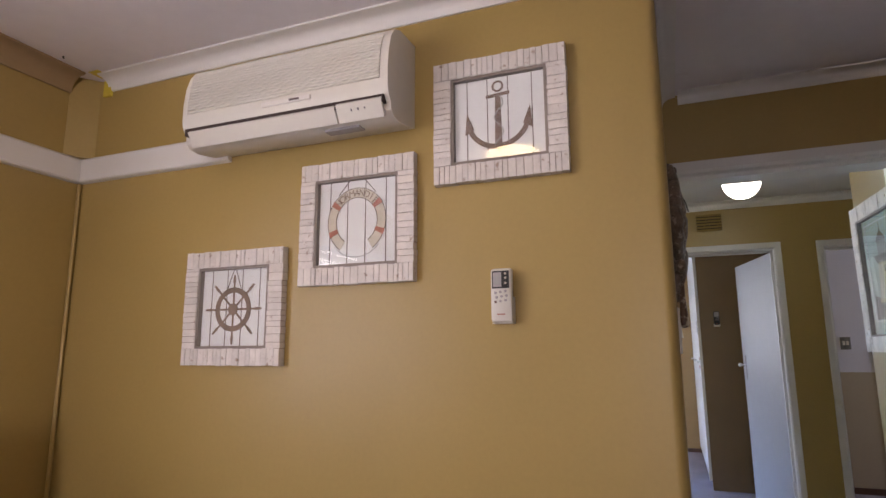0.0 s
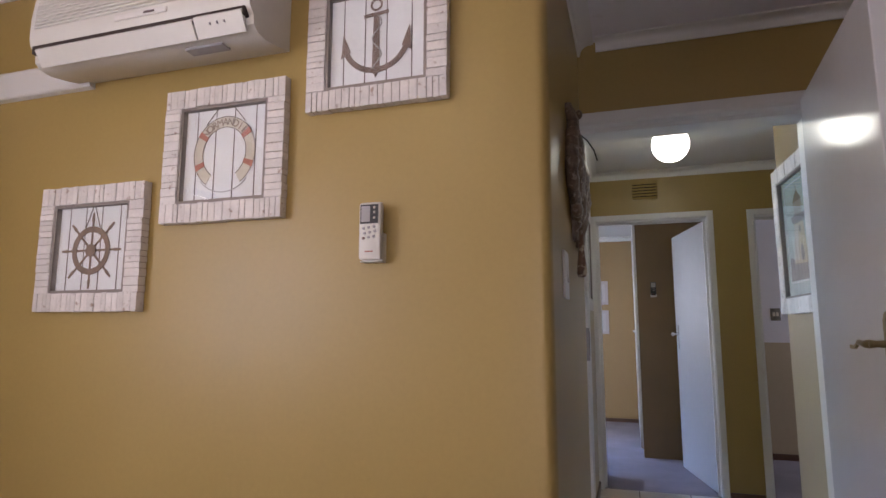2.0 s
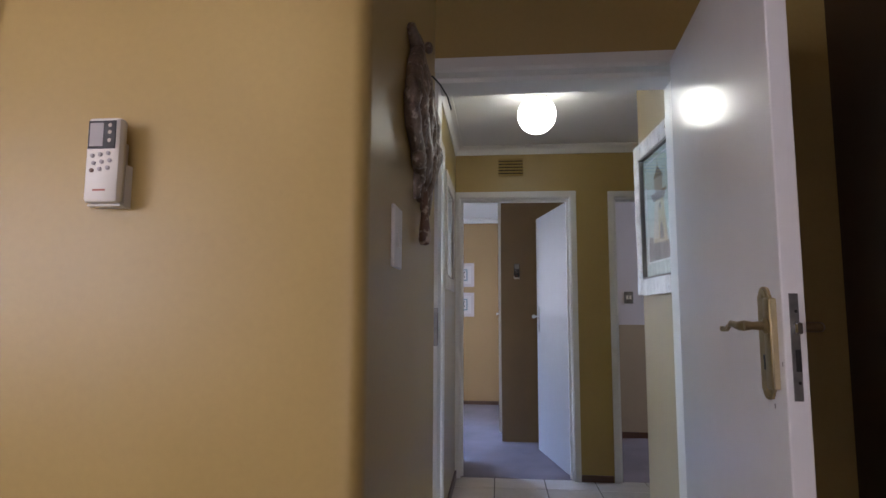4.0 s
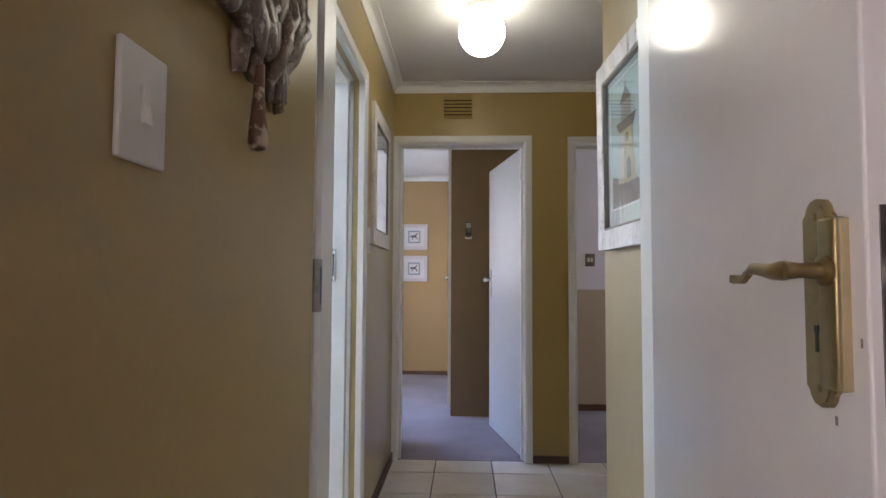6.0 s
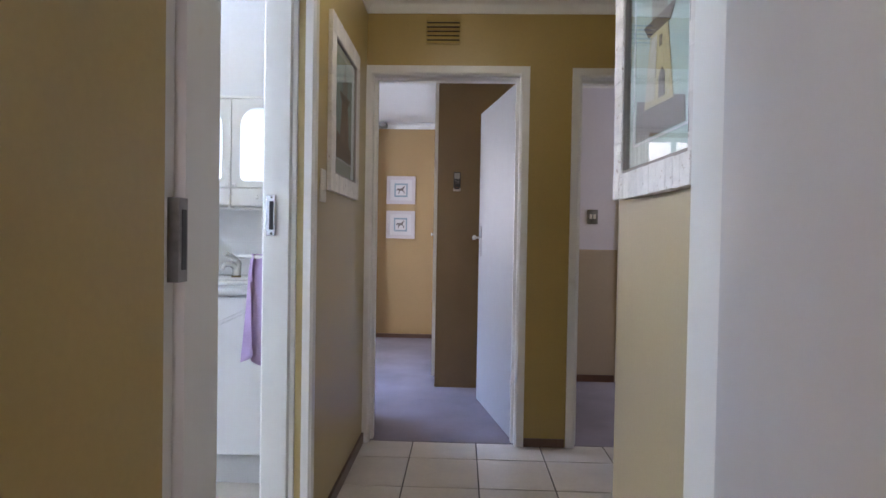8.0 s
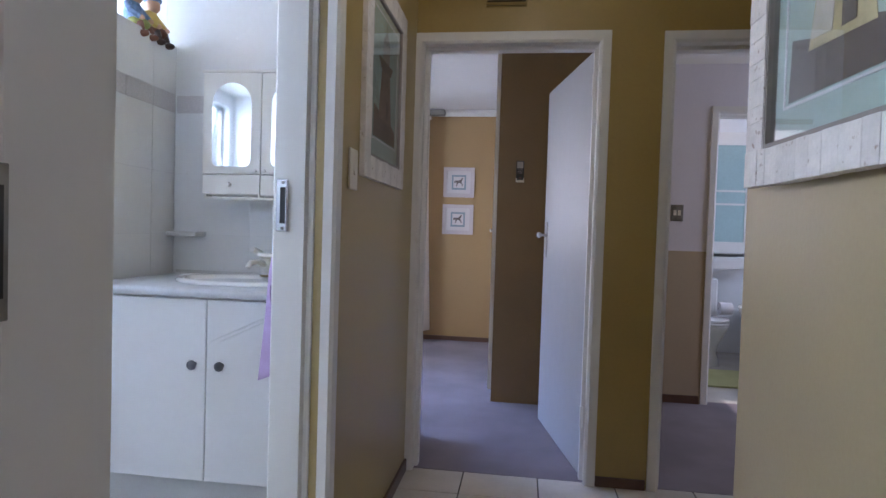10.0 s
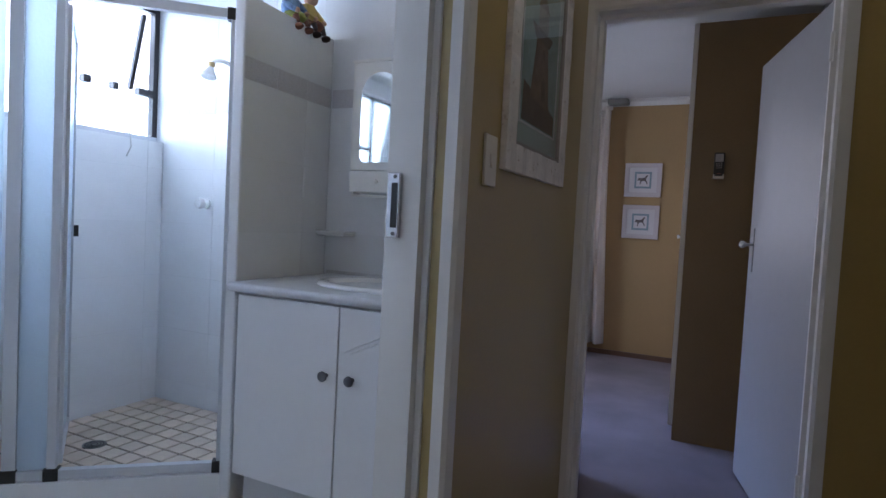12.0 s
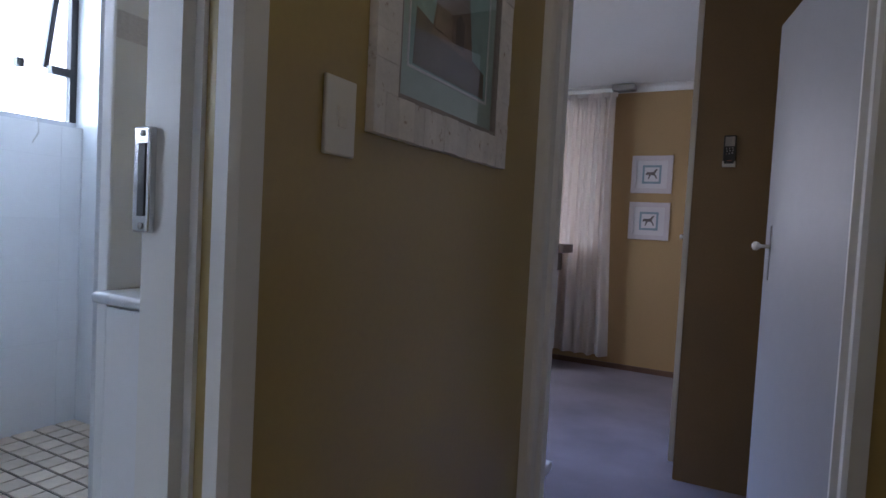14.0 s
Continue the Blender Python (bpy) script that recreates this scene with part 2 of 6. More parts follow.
def door_frame(u0, u1, top, thick, m, face=0.05, proud=0.014, groove=False):
    """A pressed-steel frame round an opening from u0 to u1 in a wall from depth 0 to thick; m takes (u, depth, z) to the world."""
    prof = [(face, 0.01), (face, -proud), (0.012, -proud), (0.0, 0.008 - proud), (0.0, 0.045), (-0.016, 0.05), (-0.016, thick - 0.02),
            (0.0, thick - 0.015), (0.0, thick + 0.006), (0.012, thick + 0.014), (face, thick + 0.014), (face, thick - 0.01)]
    if groove:
        prof[4:4] = [(0.0, 0.004), (0.015, 0.007), (0.015, 0.026), (0.0, 0.03)]
    prof = [(n - 0.006, d) for n, d in prof]
    bm = bmesh.new()
    chain = [[bm.verts.new(m @ Vector((u, d, z))) for u, z in ((u0 - n, 0), (u0 - n, top + n), (u1 + n, top + n), (u1 + n, 0))] for n, d in prof]
    k = len(prof)
    for i in range(k):
        a, b = chain[i], chain[(i + 1) % k]
        for j in range(3):
            bm.faces.new((a[j], a[j + 1], b[j + 1], b[j]))
    return bm


# ---- the large structure ----
C1, C2 = 2.38, 2.43   # ceilings of the lounge and of the rooms beyond
bm = boxes(((-2.17, 1.685, 0), (0.0, 1.805, C1)))
corner = []
for i in range(7):
    a = i / 6 * math.pi / 2
    corner.append((0.115 + 0.03 * math.sin(a), 1.715 - 0.03 * math.cos(a)))
prism(bm, [(0.0, 1.685), *corner, (0.145, 2.712), (0.03, 2.712), (0.03, 1.805), (0.0, 1.805)], 0, C1)
structure("wall_lounge_north", bm, MUSTARD, "mustard painted plaster wall with a rounded corner", 40)
structure("wall_lounge_west", boxes(((-2.17, -3.6, 0), (-2.05, -1.85, C1)), ((-2.17, 0.35, 0), (-2.05, 1.685, C1)),
                                    ((-2.17, -1.85, 0), (-2.05, 0.35, 0.95)), ((-2.17, -1.85, 2.07), (-2.05, 0.35, C1))), MUSTARD, "mustard painted wall with a window")
# out of view; the opening is made up to let the fill in
structure("wall_lounge_south", boxes(((-2.17, -3.72, 0), (0.2, -3.6, C1)), ((1.2, -3.72, 0), (1.58, -3.6, C1)), ((0.2, -3.72, 2.1), (1.2, -3.6, C1))), MUSTARD, "unseen mustard wall with an opening added for fill light")
structure("wall_lounge_east", boxes(((1.46, -3.6, 0), (1.58, 2.712, C1))), SHADOW_WALL, "wall behind the door, its shadow put into the brown")
structure("wall_entry", boxes(((-0.09, 2.712, 0), (0.13, 2.89, C2)), ((1.0, 2.712, 0), (1.58, 2.89, C2)), ((0.13, 2.712, 2.026), (1.0, 2.89, C2))), MUSTARD, "mustard painted wall round the hall doorway")
structure("wall_hall_west", boxes(((-0.09, 2.89, 0), (0.045, 2.95, C2)), ((-0.09, 3.845, 0), (0.045, 5.07, C2)), ((-0.09, 2.95, 2.032), (0.045, 3.845, C2))), HALL_MUSTARD, "mustard painted wall with the bathroom doorway")
structure("wall_hall_east", boxes(((1.11, 2.89, 0), (2.6, 3.84, C2))), DAYLIT_MUSTARD, "satin mustard wall ending at the lobby, paled for daylight")
structure("wall_hall_end", boxes(((-2.5, 5.07, 0), (0.078, 5.19, C2)), ((0.896, 5.07, 0), (1.215, 5.19, C2)), ((2.02, 5.07, 0), (3.8, 5.19, C2)),
                                 ((0.078, 5.07, 2.04), (0.896, 5.19, C2)), ((1.215, 5.07, 2.032), (2.02, 5.19, C2))), MUSTARD, "mustard painted end wall with two doorways")
structure("wall_lobby_east", boxes(((2.48, 3.84, 0), (2.6, 5.07, C2))), MUSTARD, "mustard painted lobby wall")
structure("wall_bedroom_west", boxes(((-2.5, 5.19, 0), (-2.38, 5.95, C2)), ((-2.5, 7.45, 0), (-2.38, 8.58, C2)), ((-2.5, 5.95, 0), (-2.38, 7.45, 0.9)), ((-2.5, 5.95, 2.15), (-2.38, 7.45, C2))), OCHRE, "ochre painted bedroom wall")
structure("wall_bedroom_north", boxes(((-2.38, 8.46, 0), (-2.1, 8.58, C2)), ((-0.6, 8.46, 0), (1.09, 8.58, C2)), ((-2.1, 8.46, 0), (-0.6, 8.58, 0.95)), ((-2.1, 8.46, 2.32), (-0.6, 8.58, C2))), OCHRE, "ochre painted bedroom wall with a window")
structure("wall_between_bedrooms", boxes(((1.05, 5.19, 0), (1.15, 8.46, C2))), MUSTARD, "mustard painted partition wall")
structure("wall_second_bedroom_north", boxes(((1.15, 6.6, 1.07), (1.885, 6.72, C2)), ((2.67, 6.6, 1.07), (3.8, 6.72, C2)), ((1.885, 6.6, 2.032), (2.67, 6.72, C2))), LILAC, "pale lilac painted wall above a dado")
structure("wall_second_bedroom_dado", boxes(((1.15, 6.597, 0), (1.885, 6.72, 1.07)), ((2.67, 6.597, 0), (3.8, 6.72, 1.07))), BEIGE, "beige painted dado of the wall")
structure("wall_second_bedroom_east", boxes(((3.68, 5.19, 0), (3.8, 5.4, C2)), ((3.68, 6.4, 0), (3.8, 6.6, C2)), ((3.68, 5.4, 0), (3.8, 6.4, 1.0)), ((3.68, 5.4, 2.2), (3.8, 6.4, C2))), LILAC, "unseen pale lilac wall with an opening added for light")
structure("wall_second_bathroom", boxes(((1.15, 6.72, 0), (1.27, 8.75, C2)), ((1.27, 8.63, 0), (3.8, 8.75, C2)), ((3.68, 6.72, 0), (3.8, 7.2, C2)), ((3.68, 8.2, 0), (3.8, 8.63, C2)),
                                        ((3.68, 7.2, 0), (3.8, 8.2, 1.2)), ((3.68, 7.2, 2.1), (3.8, 8.2, C2))), WHITE_TILE, "white tiled bathroom walls with an unseen opening added for light")
structure("wall_bathroom_north", boxes(((-2.45, 5.05, 0), (-0.09, 5.07, C2))), BATH_WHITE, "white painted bathroom wall above the tiles")
structure("wall_bathroom_west", boxes(((-2.45, 1.83, 0), (-2.33, 1.95, C2)), ((-2.45, 2.75, 0), (-2.33, 3.1, C2)), ((-2.45, 1.95, 0), (-2.33, 2.75, 1.55)), ((-2.45, 1.95, 2.3), (-2.33, 2.75, C2)), ((-2.45, 3.1, 0), (-2.33, 5.05, 1.55)), ((-2.45, 3.1, 2.3), (-2.33, 5.05, C2))), BATH_WHITE, "white bathroom wall with a high window")
structure("wall_bathroom_south", boxes(((-2.45, 1.81, 0), (0.03, 1.87, C2)), ((0.0, 1.87, 0), (0.028, 2.71, C2))), BATH_WHITE, "white painted bathroom wall")
partition = structure("wall_shower_partition", boxes(((-0.052, 0, 0), (0, 0.6, 2.03)), bevel=0.006), BATH_WHITE, "low white partition wall beside the shower")
partition.matrix_world = Matrix.Translation((-1.142, 4.45, 0)) @ Matrix.Rotation(radians(2.3), 4, "Z")

structure("ceiling_lounge", boxes(((-2.17, -3.72, C1), (1.58, 1.75, C1 + 0.05)), ((0.03, 1.75, C1), (1.58, 2.712, C1 + 0.05))), CEIL_STAIN, "white ceiling with peeling paint")
structure("ceiling_rooms", boxes(((-2.5, 2.8, C2), (3.9, 8.8, C2 + 0.05)), ((-2.5, 1.75, C2), (0.03, 2.8, C2 + 0.05))), CEIL, "white painted ceiling")
bm = bmesh.new()
sweep(bm, [(0.145, 2.712), (0.145, 1.685), (-1.93, 1.685)], cove(C1, 0.055, 0.066))
structure("cornice_lounge", bm, CORNICE, "white moulded plaster cornice", 40)
structure("cornice_lounge_west", sweep(bmesh.new(), [(-2.05, 1.6), (-2.05, -3.6)], cove(C1, 0.075, 0.08)), BROWN_CORNICE, "brown painted cornice ending short of the corner", 40)
structure("cornice_entry", sweep(bmesh.new(), [(1.46, 2.712), (0.22, 2.712)], cove(C1, 0.045, 0.06)), CORNICE, "white moulded plaster cornice", 40)
structure("cornice_hall", sweep(bmesh.new(), [(0.045, 5.07), (0.045, 2.89), (1.11, 2.89), (1.11, 3.84), (2.48, 3.84), (2.48, 5.07)], cove(C2, 0.06, 0.06), closed=True), CORNICE, "white moulded plaster cornice", 40)
structure("cornice_bedroom", sweep(bmesh.new(), [(-2.38, 8.46), (-2.38, 5.19), (1.05, 5.19), (1.05, 8.46)], cove(C2, 0.06, 0.06), closed=True), CORNICE, "white moulded plaster cornice", 40)
structure("cornice_second_bedroom", sweep(bmesh.new(), [(1.15, 6.6), (1.15, 5.19), (3.68, 5.19), (3.68, 6.6)], cove(C2, 0.06, 0.06), closed=True), CORNICE, "white moulded plaster cornice", 40)

RAIL = [(0.0, 1.948), (0.018, 1.952), (0.022, 1.958), (0.022, 2.04), (0.016, 2.048), (0.0, 2.05)]
structure("trim_picture_rail", sweep(bmesh.new(), [(-1.29, 1.685), (-2.05, 1.685), (-2.05, 0.42)], RAIL), ENAMEL, "white painted picture rail round the corner")

structure("ground", boxes(((-300, -300, -0.4), (300, 300, -0.14))), GRASS, "rough garden ground outside")
# unseen floor; the dark carpet is assumed here to cut bounced light
structure("floor_lounge", boxes(((-2.17, -3.72, -0.12), (1.58, 2.80, -0.002))), CARPET, "lilac grey fitted carpet")
structure("floor_hall", boxes(((-0.09, 2.80, -0.12), (2.6, 5.098, -0.006))), DARK_GROUT, "dark grouted bed of the hall tiles")
structure("floor_bathroom", boxes(((-2.45, 1.82, -0.12), (-0.09, 5.07, 0.0)), ((-0.09, 1.82, -0.12), (0.03, 2.79, 0.0))), FLOOR_TILE, "cream tiled bathroom floor")
structure("floor_bedroom", boxes(((-2.5, 5.098, -0.12), (1.1, 8.6, 0.0))), CARPET, "lilac grey fitted carpet")
structure("floor_second_bedroom", boxes(((1.1, 5.098, -0.12), (3.8, 6.66, 0.0))), CARPET, "lilac grey fitted carpet")
structure("floor_second_bathroom", boxes(((1.15, 6.66, -0.12), (3.8, 8.75, 0.002))), FLOOR_TILE, "pale tiled bathroom floor")
structure("baseboard_hall", boxes(((0.045, 3.90, 0), (0.057, 5.056, 0.055)), ((0.942, 5.058, 0), (1.163, 5.07, 0.045)), ((1.098, 2.91, 0), (1.11, 3.84, 0.055))), SKIRT, "low dark brown skirting")
structure("baseboard_bedroom", boxes(((-2.38, 8.446, 0), (1.05, 8.46, 0.045)), ((-2.38, 5.19, 0), (-2.366, 8.446, 0.045))), SKIRT, "low dark brown skirting")
structure("baseboard_second_bedroom", boxes(((1.15, 6.583, 0), (1.83, 6.597, 0.055)), ((2.73, 6.583, 0), (3.68, 6.597, 0.055))), SKIRT, "low dark brown skirting")

structure("backdrop_sky", boxes(((-6.05, -2, 0.2), (-6.0, 16, 9))), glow("hazy_sky", (0.86, 0.93, 1.0), 9), "hazy white sky beyond the bathroom window")

# ---- doors ----


def frame_at_y(y):
    return Matrix.Translation((0, y, 0))


def frame_at_x(x):
    """Openings along y in a wall whose front faces +x at x."""
    return Matrix(((0, -1, 0, x), (1, 0, 0, 0), (0, 0, 1, 0), (0, 0, 0, 1)))


door_1 = thing("door_1", "white enamelled door standing open at the hall entry", "door", kind="structure")
part("door_frame", door_frame(0.13, 1.0, 2.026, 0.196, frame_at_y(2.712)), ENAMEL, door_1, "white pressed steel frame", 30)
door_2 = thing("door_2", "white door ajar in the bedroom doorway", "door", kind="structure")
part("door_frame", door_frame(0.078, 0.896, 2.04, 0.12, frame_at_y(5.07)), ENAMEL, door_2, "white pressed steel frame", 30)
door_3 = thing("door_3", "white steel doorway into the second bedroom", "door", kind="structure")
part("door_frame", door_frame(1.215, 2.02, 2.032, 0.12, frame_at_y(5.07)), ENAMEL, door_3, smooth=30)
door_4 = thing("door_4", "white steel doorway into the bathroom", "door", kind="structure")
part("door_frame", door_frame(2.95, 3.845, 2.032, 0.135, frame_at_x(0.045), 0.052, 0.03, True), ENAMEL, door_4, smooth=30)
door_5 = thing("door_5", "white doorway into the second bathroom", "door", kind="structure")
part("door_frame", door_frame(1.885, 2.67, 2.032, 0.12, frame_at_y(6.6)), ENAMEL, door_5, smooth=30)


def leaf_panel(bm, length, top, thick=0.04):
    return add_box(bm, (0, 0, 0.012), (length, thick, top), 0.003)


LEAF_1 = Matrix.Translation((0.943, 2.69, 0)) @ Matrix.Rotation(radians(-94.1), 4, "Z")   # along the leaf, its back, up
bm = leaf_panel(bmesh.new(), 0.81, 2.03)
bm.transform(LEAF_1)
leaf_1 = part("leaf", bm, GLOSS_WHITE, door_1, "glossy white painted flush leaf")
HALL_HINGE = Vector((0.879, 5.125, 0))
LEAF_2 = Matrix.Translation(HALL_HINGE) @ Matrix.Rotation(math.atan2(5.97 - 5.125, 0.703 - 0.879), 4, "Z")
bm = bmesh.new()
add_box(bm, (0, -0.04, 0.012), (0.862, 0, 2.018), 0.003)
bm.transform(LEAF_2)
leaf_2 = part("leaf", bm, SHADED_WHITE, door_2, "white painted flush leaf with worn edge, greyed for shade")

# ---- lamps of the place ----
globe = thing("ceiling_lamp", "round white glass globe lamp on the hall ceiling, lit", "lamp")
bm = bmesh.new()
bmesh.ops.create_uvsphere(bm, u_segments=40, v_segments=24, radius=0.108, matrix=Matrix.Translation((0.586, 3.965, 2.293)))
part("globe", bm, glow("lit_opal_glass", (0.98, 1.0, 0.76), 12), globe, "lit opal glass globe", 180)
part("lamp_base", lathe(bmesh.new(), [(0, 2.43), (0.066, 2.43), (0.066, 2.405), (0.058, 2.396), (0.058, 2.37), (0, 2.37)], 28, Matrix.Translation((0.586, 3.965, 0))), ENAMEL, globe, "white fitting", 40)
bath_lamp = thing("ceiling_lamp", "round opal glass bathroom ceiling lamp, lit", "lamp", (-1.28, 4.12, 2.43))
part("globe", lathe(bmesh.new(), [(0.05, 2.4), (0.09, 2.38), (0.105, 2.34), (0.095, 2.295), (0.06, 2.265), (0, 2.255)], 32, Matrix.Translation((-1.28, 4.12, 0))), glow("lit_warm_opal", (1.0, 0.86, 0.72), 7), bath_lamp, "lit opal glass", 180)
part("lamp_base", lathe(bmesh.new(), [(0, 2.429), (0.06, 2.429), (0.06, 2.41), (0.05, 2.398), (0, 2.398)], 28, Matrix.Translation((-1.28, 4.12, 0))), ENAMEL, bath_lamp, smooth=40)
dome = thing("ceiling_lamp", "warm dome lamp on the lounge ceiling, lit", "lamp")
part("shade", lathe(bmesh.new(), [(0.15, 2.365), (0.145, 2.34), (0.12, 2.31), (0.08, 2.292), (0.04, 2.285), (0, 2.283)], 32, Matrix.Translation((-0.63, 0.2, 0))), glow("lit_amber_glass", (1.0, 0.74, 0.36), 26), dome, "lit amber glass", 180)
part("lamp_base", lathe(bmesh.new(), [(0, 2.38), (0.16, 2.38), (0.16, 2.362), (0, 2.362)], 32, Matrix.Translation((-0.63, 0.2, 0))), ENAMEL, dome, smooth=40)

# ---- more materials ----
AC_CREAM = material("aged_cream_plastic", (0.7, 0.675, 0.61), 0.38, spread=0.04, scale=3, grain=40, bump=0.05)
AC_WHITE = material("white_plastic", (0.74, 0.71, 0.67), 0.35, spread=0.03, grain=40, bump=0.04)
BLACK = material("black_plastic", (0.02, 0.02, 0.02), 0.4, spread=0.2, bump=0.05)
DARK_BROWN = material("dark_brown_slot", (0.035, 0.02, 0.015), 0.6, spread=0.2)
WASHED = material("whitewashed_wood", (0.72, 0.675, 0.635), 0.75, spread=0.12, scale=22, grain=120, bump=0.7, deep=0.003,
                  stain=(0.42, 0.32, 0.26), stain_at=0.63, random=0.06)
PINK_PAPER = material("dull_pink_white_mount", (0.56, 0.51, 0.5), 0.8, spread=0.05, grain=60, bump=0.05)
PRINT_FRAME = material("dull_pink_white_paint", (0.5, 0.43, 0.42), 0.6, spread=0.05, grain=60, bump=0.1)
BARE_WOOD = material("brown_bare_wood", (0.3, 0.225, 0.18), 0.8, spread=0.35, scale=20, grain=100, bump=0.4)
PAPER = material("white_plank_print", (0.74, 0.72, 0.73), 0.8, spread=0.06, scale=9, grain=80, bump=0.1)
PRINT_DARK = material("dark_print", (0.13, 0.1, 0.09), 0.8, spread=0.3, scale=20, grain=120, bump=0.1)
PRINT_BROWN = material("brown_print", (0.2, 0.135, 0.11), 0.8, spread=0.35, scale=30, grain=140, bump=0.1)
PRINT_RED = material("faded_red_print", (0.42, 0.16, 0.12), 0.8, spread=0.2, scale=30, bump=0.1)
PRINT_CREAM = material("cream_print", (0.56, 0.5, 0.42), 0.8, spread=0.12, scale=25, bump=0.1)
PRINT_OCHRE = material("ochre_print", (0.5, 0.4, 0.22), 0.8, spread=0.2, scale=20, bump=0.1)
PRINT_GREY = material("grey_print", (0.42, 0.4, 0.4), 0.8, spread=0.1, scale=25, bump=0.1)
PALE_GREEN = material("pale_green_print", (0.42, 0.5, 0.46), 0.8, spread=0.12, scale=6, bump=0.1)
BLUE_MOUNT = material("grey_blue_mount", (0.2, 0.26, 0.29), 0.8, spread=0.12, scale=20, bump=0.1)
SEA_GREEN = material("sea_green_print", (0.3, 0.42, 0.4), 0.8, spread=0.25, scale=9, bump=0.1)
SLIP = material("grey_brown_slip", (0.26, 0.22, 0.19), 0.5, spread=0.1, grain=60, bump=0.1)
PANE = clear_glass("picture_glass")
PANEL_BROWN = material("brown_painted_panel", (0.235, 0.158, 0.078), 0.5, spread=0.1, scale=3, grain=90, bump=0.15)
GLEAM_BRASS = material("gleam_pale_brass", (0.52, 0.43, 0.26), 0.36, metal=0.9, spread=0.12, scale=20, bump=0.05)
BRASS = material("worn_brass", (0.36, 0.275, 0.14), 0.36, metal=1.0, spread=0.25, scale=14, grain=90, bump=0.1)
CHROME = material("chrome", (0.62, 0.63, 0.65), 0.16, metal=1.0, spread=0.05, bump=0.03)
STEEL = material("dull_steel", (0.27, 0.26, 0.25), 0.42, metal=1.0, spread=0.3, scale=20, bump=0.1)
PLASTER_SCAR = material("bare_pale_paint", (0.66, 0.6, 0.46), 0.6, spread=0.06, bump=0.1)
SWITCH = material("white_switch_plastic", (0.74, 0.7, 0.62), 0.38, spread=0.03, bump=0.02)
CARVED = material("silvered_driftwood", (0.17, 0.12, 0.082), 0.4, metal=0.3, spread=0.6, scale=24, grain=110, bump=0.9, deep=0.006,
                  stain=(0.38, 0.31, 0.24), stain_at=0.56)
CLUB_WOOD = material("spotted_brown_wood", (0.13, 0.065, 0.035), 0.36, spread=0.3, scale=18, bump=0.2, stain=(0.45, 0.36, 0.26), stain_at=0.54)
MIRROR = material("mirror", (0.9, 0.92, 0.92), 0.02, metal=1.0, spread=0.0, bump=0.0)
VANITY_WHITE = material("white_laminate", (0.74, 0.74, 0.75), 0.4, spread=0.02, grain=30, bump=0.03)
CABINET_CREAM = material("off_white_paint", (0.76, 0.75, 0.72), 0.4, spread=0.03, grain=30, bump=0.05)
WORKTOP = material("pale_grey_worktop", (0.55, 0.56, 0.58), 0.4, spread=0.1, scale=30, grain=200, bump=0.03)
CERAMIC = material("white_ceramic", (0.8, 0.8, 0.79), 0.1, spread=0.02, bump=0.02, coat=0.4)
GREY_KNOB = material("slate_grey_knob", (0.11, 0.11, 0.13), 0.35, spread=0.2, bump=0.05)
TOWEL = material("lavender_towel", (0.46, 0.34, 0.55), 0.95, spread=0.15, scale=12, grain=260, bump=0.9, deep=0.004, spec=0.1)
ALU = material("white_aluminium", (0.62, 0.64, 0.67), 0.35, metal=0.3, spread=0.04, bump=0.04)
BRONZE = material("bronze_aluminium", (0.03, 0.026, 0.028), 0.4, spread=0.2, bump=0.05)
FROST = material("frosted_glass", (0.62, 0.69, 0.75), 0.2, spread=0.06, scale=6, grain=90, bump=0.9, deep=0.006)
fn = FROST.node_tree
ft = fn.nodes.new("ShaderNodeBsdfTranslucent")
ft.inputs[0].default_value = (0.86, 0.93, 0.98, 1)
fm = fn.nodes.new("ShaderNodeMixShader")
fm.inputs[0].default_value = 0.6
fn.links.new(fn.nodes["Principled BSDF"].outputs[0], fm.inputs[1])
fn.links.new(ft.outputs[0], fm.inputs[2])
fn.links.new(fm.outputs[0], fn.nodes["Material Output"].inputs[0])
SHEER = material("white_curtain_cloth", (0.86, 0.83, 0.8), 0.9, spread=0.05, scale=8, grain=300, bump=0.4, spec=0.1)
b = SHEER.node_tree.nodes["Principled BSDF"]
tr = SHEER.node_tree.nodes.new("ShaderNodeBsdfTranslucent")
tr.inputs[0].default_value = (0.92, 0.86, 0.8, 1)
mx = SHEER.node_tree.nodes.new("ShaderNodeMixShader")
mx.inputs[0].default_value = 0.6
SHEER.node_tree.links.new(b.outputs[0], mx.inputs[1])
SHEER.node_tree.links.new(tr.outputs[0], mx.inputs[2])
SHEER.node_tree.links.new(mx.outputs[0], SHEER.node_tree.nodes["Material Output"].inputs[0])
DARK_WOOD = material("dark_wood", (0.1, 0.07, 0.055), 0.45, spread=0.3, scale=6, grain=60, bump=0.2, stretch=(1, 6, 1))
GREY_METAL = material("grey_rail_cover", (0.24, 0.22, 0.2), 0.5, spread=0.2, scale=10, bump=0.2)
YELLOW = material("yellow_tape", (0.66, 0.52, 0.05), 0.6, spread=0.12, bump=0.1)
BATH_MAT = material("yellow_green_mat", (0.52, 0.52, 0.25), 0.95, spread=0.2, grain=220, bump=0.8, deep=0.004)
CHAIR_WHITE = material("off_white_upholstery", (0.68, 0.64, 0.6), 0.9, spread=0.06, grain=220, bump=0.4)
